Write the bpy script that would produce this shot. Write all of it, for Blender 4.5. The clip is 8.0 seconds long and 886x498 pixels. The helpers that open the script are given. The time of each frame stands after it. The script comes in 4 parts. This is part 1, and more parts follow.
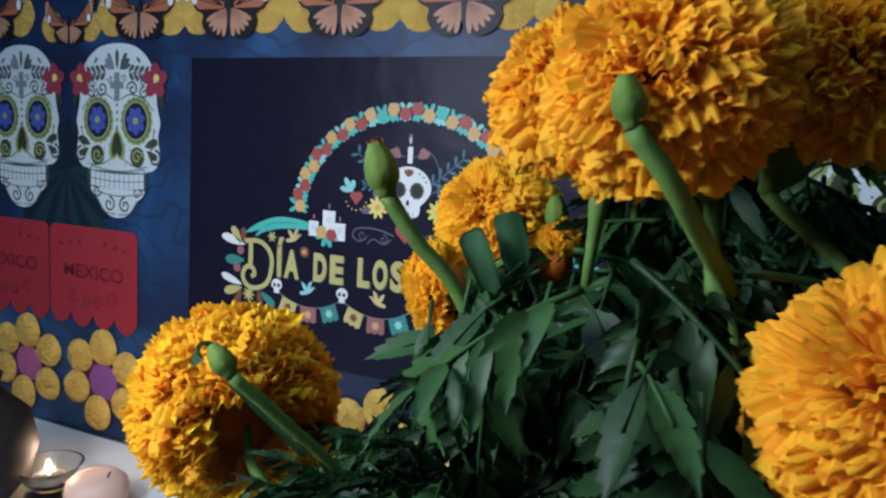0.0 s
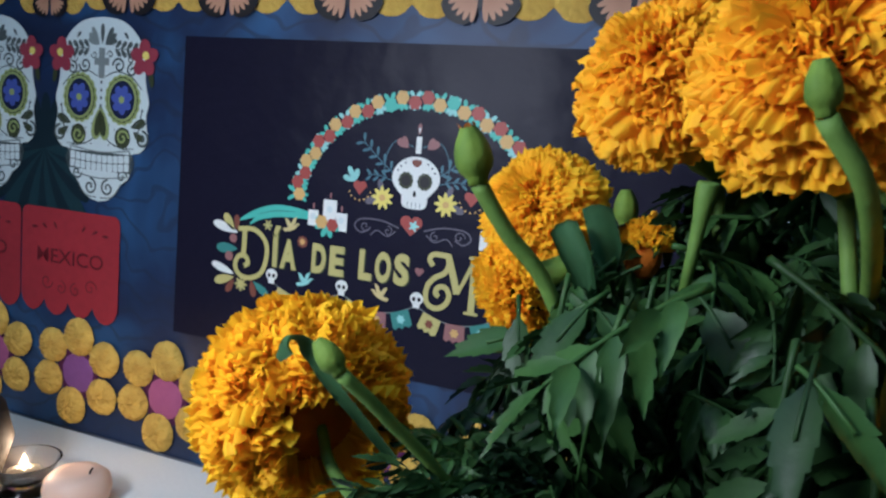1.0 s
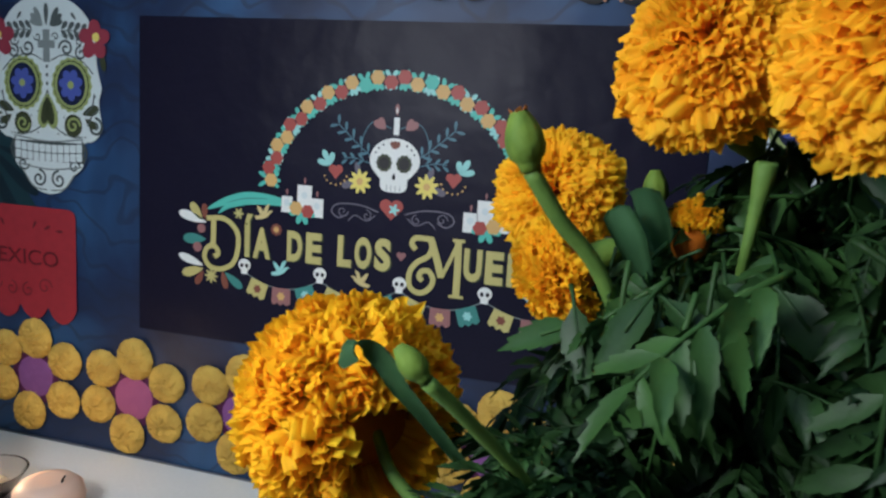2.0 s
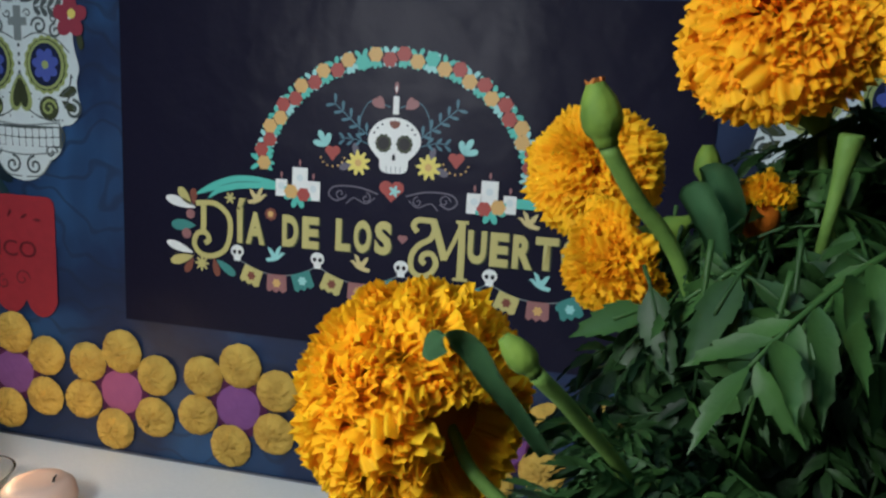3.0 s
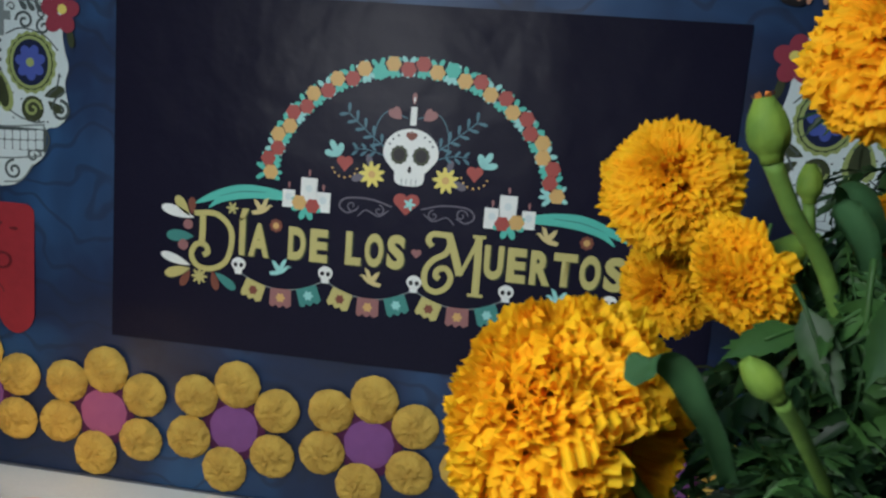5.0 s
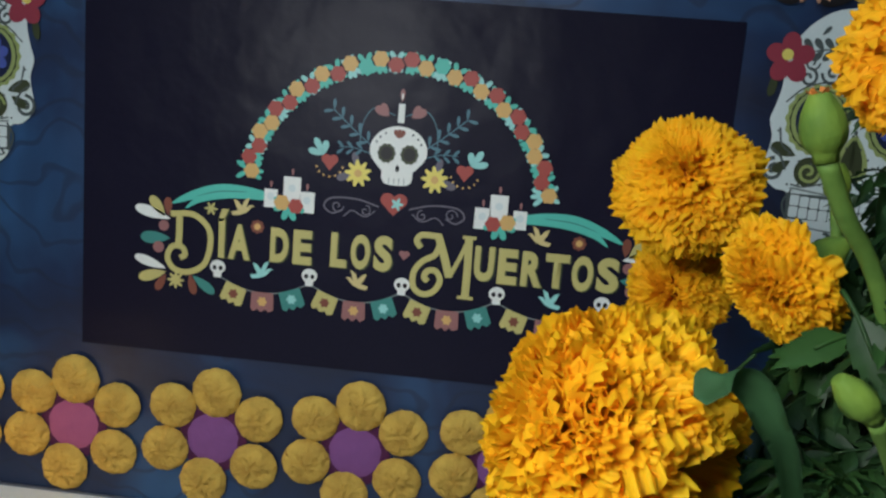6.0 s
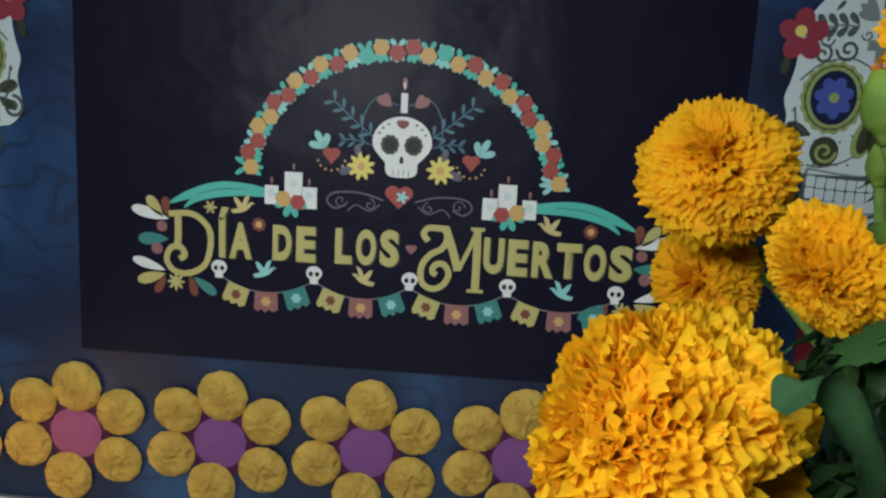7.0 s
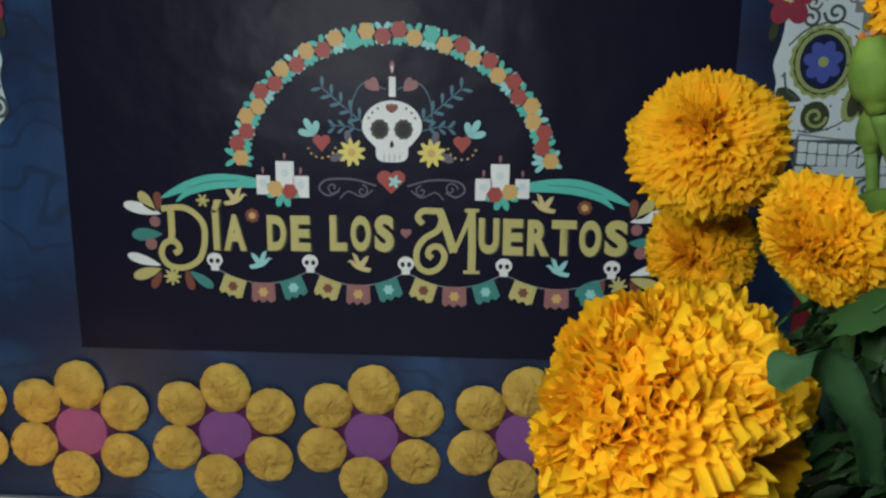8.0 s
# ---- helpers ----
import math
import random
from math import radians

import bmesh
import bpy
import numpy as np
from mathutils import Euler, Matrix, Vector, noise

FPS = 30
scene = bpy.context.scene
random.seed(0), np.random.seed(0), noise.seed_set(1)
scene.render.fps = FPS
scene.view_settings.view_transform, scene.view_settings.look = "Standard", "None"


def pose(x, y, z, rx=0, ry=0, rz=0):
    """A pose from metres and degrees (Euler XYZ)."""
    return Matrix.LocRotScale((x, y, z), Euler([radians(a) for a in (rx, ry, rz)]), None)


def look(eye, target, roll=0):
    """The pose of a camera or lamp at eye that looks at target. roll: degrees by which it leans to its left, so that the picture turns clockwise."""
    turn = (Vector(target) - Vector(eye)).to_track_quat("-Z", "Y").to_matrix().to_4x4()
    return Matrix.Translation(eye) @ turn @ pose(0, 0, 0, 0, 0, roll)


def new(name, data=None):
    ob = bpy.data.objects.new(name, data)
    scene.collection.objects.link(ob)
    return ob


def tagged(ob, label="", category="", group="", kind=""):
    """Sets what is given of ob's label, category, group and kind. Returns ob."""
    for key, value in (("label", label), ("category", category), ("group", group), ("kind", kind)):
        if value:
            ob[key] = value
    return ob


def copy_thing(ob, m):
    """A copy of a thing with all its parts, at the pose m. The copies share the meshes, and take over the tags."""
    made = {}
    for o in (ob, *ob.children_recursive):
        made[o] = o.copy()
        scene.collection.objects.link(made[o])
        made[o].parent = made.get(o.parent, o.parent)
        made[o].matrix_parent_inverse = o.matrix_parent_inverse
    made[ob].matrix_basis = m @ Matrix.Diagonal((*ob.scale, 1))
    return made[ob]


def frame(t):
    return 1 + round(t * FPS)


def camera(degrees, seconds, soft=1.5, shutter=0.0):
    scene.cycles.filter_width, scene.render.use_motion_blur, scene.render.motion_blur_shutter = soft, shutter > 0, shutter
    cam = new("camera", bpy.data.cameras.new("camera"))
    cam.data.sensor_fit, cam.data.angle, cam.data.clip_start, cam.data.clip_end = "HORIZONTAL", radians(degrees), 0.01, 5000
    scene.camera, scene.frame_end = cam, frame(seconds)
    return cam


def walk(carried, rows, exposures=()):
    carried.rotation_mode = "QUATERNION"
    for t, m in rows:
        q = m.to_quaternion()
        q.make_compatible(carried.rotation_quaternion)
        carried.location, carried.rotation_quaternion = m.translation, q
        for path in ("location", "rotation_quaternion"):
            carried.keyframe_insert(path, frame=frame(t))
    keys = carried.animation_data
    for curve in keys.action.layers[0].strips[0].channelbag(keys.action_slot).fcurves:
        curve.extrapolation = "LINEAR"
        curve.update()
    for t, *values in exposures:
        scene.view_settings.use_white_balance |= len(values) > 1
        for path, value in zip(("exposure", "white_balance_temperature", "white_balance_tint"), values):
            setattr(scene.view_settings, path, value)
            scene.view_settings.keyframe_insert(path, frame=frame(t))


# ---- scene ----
cam = camera(63.7, 8.0, soft=2.4, shutter=0.5)
# seconds, eye, target, roll
PATH = [
    (0, (0.33, -0.647, 0.386), (-0.475, 1.166, 0.138), 3.3),
    (0.5, (0.304, -0.648, 0.38), (-0.437, 1.193, 0.137), 4.6),
    (1, (0.275, -0.653, 0.379), (-0.407, 1.21, 0.125), 5.2),
    (1.5, (0.258, -0.655, 0.378), (-0.347, 1.228, 0.082), 4.1),
    (1.7, (0.248, -0.655, 0.38), (-0.318, 1.239, 0.079), 4.1),
    (2.8, (0.196, -0.645, 0.376), (-0.231, 1.281, 0.045), 2.8),
    (3, (0.191, -0.647, 0.375), (-0.219, 1.279, 0.027), 3.2),
    (3.5, (0.163, -0.645, 0.37), (-0.176, 1.294, 0.02), 2.9),
    (4, (0.144, -0.644, 0.369), (-0.161, 1.303, 0.029), 3.7),
    (4.5, (0.134, -0.64, 0.369), (-0.109, 1.323, 0.08), 4.5),
    (5, (0.115, -0.646, 0.368), (-0.118, 1.318, 0.072), 4.7),
    (5.2, (0.106, -0.644, 0.368), (-0.108, 1.322, 0.069), 4.6),
    (6.3, (0.086, -0.626, 0.364), (-0.031, 1.35, 0.073), 4.9),
    (6.5, (0.082, -0.624, 0.363), (-0.03, 1.35, 0.06), 4.8),
    (7, (0.076, -0.613, 0.366), (-0.034, 1.357, 0.044), 3.2),
    (7.5, (0.076, -0.605, 0.363), (-0.003, 1.363, 0.017), 2.1),
    (8, (0.077, -0.612, 0.369), (-0.021, 1.349, -0.011), 0.6),
]
walk(cam, [(t, look(eye, target, roll)) for t, eye, target, roll in PATH],
     [(0.0, 0.40, 5300, 15), (1.0, 0.37, 5400, 14), (1.5, 0.28, 5600, 13), (3.5, 0.12, 5950, 10), (6.5, 0.0, 6050, 8), (8.0, -0.03, 6100, 8)])

# ---- world, lamps ----
world = bpy.data.worlds.new("dim_room_air")
world.use_nodes = True
world.node_tree.nodes["Background"].inputs[0].default_value = (0.5, 0.6, 0.8, 1)
world.node_tree.nodes["Background"].inputs[1].default_value = 0.05
scene.world = world


def area_lamp(name, eye, target, size, watts, colour):
    data = bpy.data.lights.new(name, "AREA")
    data.shape, data.size, data.energy, data.color = "DISK", size, watts, colour
    ob = new(name, data)
    ob.matrix_world = look(eye, target)
    return ob


def point_lamp(name, place, radius, watts, colour):
    data = bpy.data.lights.new(name, "POINT")
    data.shadow_soft_size, data.energy, data.color = radius, watts, colour
    ob = new(name, data)
    ob.location = place
    return ob


# key light from upper left; its hanging lamp is unseen and added
area_lamp("added_key_light", (-0.15, -0.74, 0.56), (0.13, -0.42, 0.28), 0.24, 5.8, (1.0, 0.985, 0.94))
# added cool fill from overhead, lifts the dark tones and blues the wall
area_lamp("added_fill_light", (-0.15, -0.95, 1.70), (-0.15, -0.95, 0.0), 0.9, 5.6, (0.48, 0.79, 1.0))
point_lamp("tealight_light", (-0.3465, -0.1425, 0.050), 0.012, 0.22, (1.0, 0.66, 0.36))

# ---- materials ----
# Plan numbers below are in units of U metres, from the poster's foot on the table.
U = 0.75
MATS = {}


def lin(r, g, b):
    """Linear colour from eight-bit display values."""
    return tuple((v / 255 / 12.92 if v < 10.3 else ((v / 255 + 0.055) / 1.055) ** 2.4) for v in (r, g, b)) + (1.0,)


def surface(name, colour, dark=None, rough=0.5, grain=60.0, amount=0.5, bump=0.1, bump_scale=200.0, bump_dist=0.001,
            stain=6.0, spec=0.5, translucent=0.0, island=0.0, metal=0.0, each=0.0):
    """A plain surface with variation at two scales, relief and, where asked, light passing through."""
    if name in MATS:
        return MATS[name]
    m = bpy.data.materials.new(name)
    m.use_nodes = True
    n, k = m.node_tree.nodes, m.node_tree.links
    p = n["Principled BSDF"]
    dark = dark or tuple(c * 0.72 for c in colour[:3]) + (1.0,)
    co = n.new("ShaderNodeTexCoord")
    fine = n.new("ShaderNodeTexNoise")
    fine.inputs["Scale"].default_value, fine.inputs["Detail"].default_value = grain, 5
    wide = n.new("ShaderNodeTexNoise")
    wide.inputs["Scale"].default_value, wide.inputs["Detail"].default_value = stain, 3
    k.new(co.outputs["Object"], fine.inputs["Vector"])
    k.new(co.outputs["Object"], wide.inputs["Vector"])
    add = n.new("ShaderNodeMath")
    add.operation = "ADD"
    k.new(fine.outputs["Fac"], add.inputs[0])
    k.new(wide.outputs["Fac"], add.inputs[1])
    span = n.new("ShaderNodeMapRange")
    span.inputs["From Min"].default_value, span.inputs["From Max"].default_value = 0.65, 1.35
    span.inputs["To Min"].default_value, span.inputs["To Max"].default_value = 0.0, amount
    k.new(add.outputs[0], span.inputs["Value"])
    fac = span.outputs[0]
    if island:
        geo = n.new("ShaderNodeNewGeometry")
        mul = n.new("ShaderNodeMath")
        mul.operation, mul.inputs[1].default_value = "MULTIPLY_ADD", island
        k.new(geo.outputs["Random Per Island"], mul.inputs[0])
        k.new(fac, mul.inputs[2])
        fac = mul.outputs[0]
    if each:
        info = n.new("ShaderNodeObjectInfo")
        own = n.new("ShaderNodeMath")
        own.operation, own.inputs[1].default_value = "MULTIPLY_ADD", each
        k.new(info.outputs["Random"], own.inputs[0])
        k.new(fac, own.inputs[2])
        fac = own.outputs[0]
    mix = n.new("ShaderNodeMix")
    mix.data_type = "RGBA"
    mix.inputs["A"].default_value, mix.inputs["B"].default_value = colour, dark
    k.new(fac, mix.inputs["Factor"])
    k.new(mix.outputs["Result"], p.inputs["Base Color"])
    p.inputs["Roughness"].default_value = rough
    p.inputs["Specular IOR Level"].default_value = spec
    p.inputs["Metallic"].default_value = metal
    if bump:
        tex = n.new("ShaderNodeTexNoise")
        tex.inputs["Scale"].default_value, tex.inputs["Detail"].default_value = bump_scale, 4
        k.new(co.outputs["Object"], tex.inputs["Vector"])
        b = n.new("ShaderNodeBump")
        b.inputs["Strength"].default_value, b.inputs["Distance"].default_value = bump, bump_dist
        k.new(tex.outputs["Fac"], b.inputs["Height"])
        k.new(b.outputs["Normal"], p.inputs["Normal"])
    if translucent:
        tr = n.new("ShaderNodeBsdfTranslucent")
        k.new(mix.outputs["Result"], tr.inputs["Color"])
        ms = n.new("ShaderNodeMixShader")
        ms.inputs[0].default_value = translucent
        k.new(p.outputs[0], ms.inputs[1])
        k.new(tr.outputs[0], ms.inputs[2])
        k.new(ms.outputs[0], n["Material Output"].inputs["Surface"])
    MATS[name] = m
    return m


def ink(name, r, g, b):
    """Printed colour on paper."""
    return surface("ink_" + name, lin(r, g, b), rough=0.5, grain=500, amount=0.3, stain=9, bump=0.0, spec=0.35)


def backdrop_material():
    """Blue printed cloth: navy ground with lighter drifting strokes and dark branch lines."""
    m = bpy.data.materials.new("blue_printed_backdrop")
    m.use_nodes = True
    n, k = m.node_tree.nodes, m.node_tree.links
    p = n["Principled BSDF"]
    co = n.new("ShaderNodeTexCoord")
    drift = n.new("ShaderNodeTexNoise")
    drift.inputs["Scale"].default_value, drift.inputs["Detail"].default_value, drift.inputs["Distortion"].default_value = 4.5, 4, 0.6
    k.new(co.outputs["Object"], drift.inputs["Vector"])
    ramp = n.new("ShaderNodeValToRGB")
    e = ramp.color_ramp.elements
    e[0].position, e[0].color = 0.36, lin(20, 25, 48)
    e[1].position, e[1].color = 0.66, lin(43, 80, 120)
    mid = ramp.color_ramp.elements.new(0.50)
    mid.color = lin(22, 41, 74)
    k.new(drift.outputs["Fac"], ramp.inputs["Fac"])
    wave = n.new("ShaderNodeTexWave")
    wave.wave_type, wave.bands_direction = "BANDS", "Z"
    for key, value in (("Scale", 9.0), ("Distortion", 14.0), ("Detail", 2.0), ("Detail Scale", 1.3)):
        wave.inputs[key].default_value = value
    k.new(co.outputs["Object"], wave.inputs["Vector"])
    line = n.new("ShaderNodeMapRange")
    line.inputs["From Min"].default_value, line.inputs["From Max"].default_value = 0.86, 0.98
    line.inputs["To Max"].default_value = 0.6
    k.new(wave.outputs["Fac"], line.inputs["Value"])
    mix = n.new("ShaderNodeMix")
    mix.data_type = "RGBA"
    mix.inputs["B"].default_value = lin(24, 34, 58)
    k.new(line.outputs[0], mix.inputs["Factor"])
    k.new(ramp.outputs["Color"], mix.inputs["A"])
    k.new(mix.outputs["Result"], p.inputs["Base Color"])
    p.inputs["Roughness"].default_value = 0.5
    p.inputs["Specular IOR Level"].default_value = 0.45
    crease = n.new("ShaderNodeTexNoise")
    crease.inputs["Scale"].default_value, crease.inputs["Detail"].default_value = 7.0, 3
    k.new(co.outputs["Object"], crease.inputs["Vector"])
    b = n.new("ShaderNodeBump")
    b.inputs["Strength"].default_value, b.inputs["Distance"].default_value = 0.5, 0.012
    k.new(crease.outputs["Fac"], b.inputs["Height"])
    k.new(b.outputs["Normal"], p.inputs["Normal"])
    return m


def clear_glass():
    m = bpy.data.materials.new("clear_glass")
    m.use_nodes = True
    p = m.node_tree.nodes["Principled BSDF"]
    p.inputs["Base Color"].default_value = (1, 0.98, 0.95, 1)
    p.inputs["Roughness"].default_value, p.inputs["IOR"].default_value = 0.10, 1.35
    p.inputs["Transmission Weight"].default_value = 1.0
    return m


def glow(name, colour, strength):
    m = bpy.data.materials.new(name)
    m.use_nodes = True
    p = m.node_tree.nodes["Principled BSDF"]
    p.inputs["Base Color"].default_value = colour
    p.inputs["Emission Color"].default_value, p.inputs["Emission Strength"].default_value = colour, strength
    return m


BACKDROP = backdrop_material()
PAPER_DARK = surface("aubergine_black_poster_paper", lin(26, 24, 41), lin(20, 19, 34), rough=0.40, grain=300, amount=0.8,
                     bump=0.55, bump_scale=10.0, bump_dist=0.010, stain=5, spec=0.12)
RED_PAPER = surface("red_tissue_paper", lin(160, 36, 46), lin(136, 30, 39), rough=0.8, grain=90, amount=0.7, bump=0.4, bump_scale=60,
                    bump_dist=0.002, translucent=0.1)
YELLOW_TISSUE = surface("yellow_tissue_pompom", lin(214, 178, 84), lin(172, 134, 60), rough=0.9, grain=70, amount=0.75, bump=1.0,
                        bump_scale=120, bump_dist=0.006, stain=30, spec=0.15)
PURPLE_TISSUE = surface("purple_tissue", lin(128, 80, 134), lin(108, 66, 116), rough=0.85, grain=80, amount=0.6, bump=0.4, bump_scale=90,
                        bump_dist=0.002, spec=0.2)
MAUVE_TISSUE = surface("mauve_tissue", lin(160, 88, 122), lin(138, 72, 112), rough=0.85, grain=80, amount=0.6, bump=0.4, bump_scale=90,
                       bump_dist=0.002, spec=0.2)
PETAL = surface("marigold_petal", (0.97, 0.68, 0.014, 1), (0.94, 0.47, 0.006, 1), rough=0.62, grain=120, amount=0.35, bump=0.25,
                bump_scale=420, bump_dist=0.001, stain=25, spec=0.2, translucent=0.58, island=0.4)
PETAL_DEEP = surface("deep_orange_petal", (0.96, 0.60, 0.012, 1), (0.92, 0.41, 0.006, 1), rough=0.62, grain=120, amount=0.35, bump=0.25,
                     bump_scale=420, bump_dist=0.001, stain=25, spec=0.2, translucent=0.5, island=0.4)
# brown core: withered petals, with shade of the petal creases put into its colour
HEART = surface("withered_shaded_core", lin(200, 112, 22), lin(120, 60, 15), rough=0.8, grain=90, amount=0.9, bump=0.6, bump_scale=160,
                bump_dist=0.002, spec=0.15)
LEAF = surface("marigold_leaf", lin(60, 94, 44), lin(17, 36, 18), rough=0.48, grain=80, amount=0.4, bump=0.3, bump_scale=300,
               bump_dist=0.0008, stain=18, spec=0.2, translucent=0.12, island=0.4, each=0.6)
STEM = surface("marigold_stem", lin(98, 128, 54), lin(66, 96, 40), rough=0.65, grain=120, amount=0.7, bump=0.5, bump_scale=240,
               bump_dist=0.001, spec=0.25, translucent=0.05)
STRAP = surface("grey_green_leaf", lin(78, 120, 76), lin(54, 90, 56), spec=0.2, rough=0.7, grain=90, amount=0.6, bump=0.3, bump_scale=260,
                bump_dist=0.0008, translucent=0.15)
BUD = surface("marigold_bud_green", lin(106, 130, 46), lin(68, 96, 36), rough=0.7, grain=90, amount=0.9, bump=0.6, bump_scale=160,
              bump_dist=0.0015, stain=40, spec=0.2)
PETAL_TIP = surface("withered_petal_tip", lin(186, 112, 44), lin(120, 74, 36), rough=0.7, grain=200, amount=0.8, bump=0.3, spec=0.2)
CLOTH = surface("white_tablecloth", lin(240, 238, 232), lin(222, 220, 214), rough=0.55, grain=240, amount=0.5, bump=0.25, bump_scale=500,
                bump_dist=0.0006)
PLUM_TISSUE = surface("plum_tissue", lin(84, 40, 72), lin(66, 30, 58), rough=0.9, grain=80, amount=0.6, bump=0.4, bump_scale=90,
                      bump_dist=0.002, spec=0.15)
WALL = surface("grey_wall_paint", lin(170, 174, 184), lin(152, 156, 166), rough=0.85, grain=40, amount=0.5, bump=0.2, bump_scale=160)
FLOOR = surface("grey_floor_tile", lin(150, 144, 136), lin(120, 114, 108), rough=0.5, grain=30, amount=0.6, bump=0.1)
WAX = surface("peach_wax", lin(252, 222, 198), lin(244, 198, 170), rough=0.45, grain=30, amount=0.6, bump=0.2, bump_scale=60, translucent=0.3)
WICK = surface("burnt_wick", lin(30, 24, 22), rough=0.9)
CLAY = surface("dark_brown_clay", lin(34, 26, 21), lin(22, 17, 14), rough=0.85, grain=50, amount=0.8, bump=0.3, bump_scale=80)
POT = surface("black_nursery_plastic", lin(38, 38, 38), rough=0.5)
SOIL = surface("potting_soil", lin(60, 46, 34), lin(30, 22, 16), rough=0.95, grain=120, amount=1.0, bump=1.0, bump_scale=120, bump_dist=0.006)
GLASS = clear_glass()
FLAME = glow("candle_flame", (1.0, 0.62, 0.22, 1), 16.0)
# glow of the two added lamps, both out of view
LAMP_GLOW = glow("added_lamp_diffuser", (1.0, 0.94, 0.86, 1), 0.5)
TIN = surface("tealight_tin", lin(200, 200, 200), rough=0.3, metal=1.0, amount=0.2)

WHITE = ink("white", 226, 228, 222)
BONE = ink("bone", 206, 216, 214)
GOLD = ink("gold", 188, 178, 110)
PALE_GOLD = ink("pale_gold", 204, 186, 128)
TEAL = ink("teal", 88, 184, 166)
PALE_TEAL = ink("pale_teal", 150, 206, 200)
DEEP_TEAL = ink("deep_teal", 66, 132, 124)
BRICK = ink("brick_red", 160, 72, 64)
AMBER = ink("amber", 206, 166, 100)
SUN_YELLOW = ink("yellow", 222, 206, 104)
BROWN = ink("brown", 122, 70, 54)
DUSK = ink("dusky_pink", 146, 100, 98)
SLATE = ink("slate_leaf", 72, 112, 126)
CHARCOAL = ink("charcoal", 40, 40, 46)
GREY = ink("grey", 126, 134, 132)
DARK_GREY = ink("dark_grey", 78, 86, 84)
OLIVE = ink("olive", 150, 162, 98)
DARK_OLIVE = ink("dark_olive", 58, 64, 40)
NAVY = ink("navy", 24, 32, 62)
CORNFLOWER = ink("cornflower", 74, 88, 160)
ROSE = ink("rose", 142, 54, 68)
DIM = ink("dim_scroll", 98, 94, 106)
MAROON = ink("maroon", 104, 22, 30)
AGAVE = ink("agave", 17, 34, 42)
AGAVE_LIGHT = ink("agave_light", 27, 52, 58)
MONARCH = ink("monarch", 172, 106, 72)
MONARCH_PALE = ink("monarch_pale", 188, 140, 110)
BLACK = ink("black", 26, 22, 24)


# ---- building helpers ----
def thing(name, label, category, group="", kind="", at=(0, 0, 0)):
    ob = new(name)
    ob.location = Vector(at) * U
    return tagged(ob, label, category, group, kind)


def part(name, bm, material, parent=None, label="", smooth=False):
    """Links a bmesh, drawn in plan units, as one mesh under its parent."""
    me = bpy.data.meshes.new(name)
    bmesh.ops.scale(bm, vec=(U, U, U), verts=bm.verts)
    if smooth:
        for f in bm.faces:
            f.smooth = True
    bm.to_mesh(me)
    bm.free()
    me.materials.append(material)
    ob = new(name, me)
    if parent:
        ob.parent = parent
    if label:
        ob["label"] = label
    return ob


def smooth_line(pts, steps=6):
    """Points on a Catmull-Rom curve through pts."""
    p = [Vector(q) for q in pts]
    p = [2 * p[0] - p[1]] + p + [2 * p[-1] - p[-2]]
    out = []
    for i in range(1, len(p) - 2):
        for s in range(steps):
            t = s / steps
            out.append(0.5 * (2 * p[i] + (p[i + 1] - p[i - 1]) * t + (2 * p[i - 1] - 5 * p[i] + 4 * p[i + 1] - p[i + 2]) * t * t
                              + (3 * p[i] - p[i - 1] - 3 * p[i + 1] + p[i + 2]) * t ** 3))
    return out + [p[-2]]


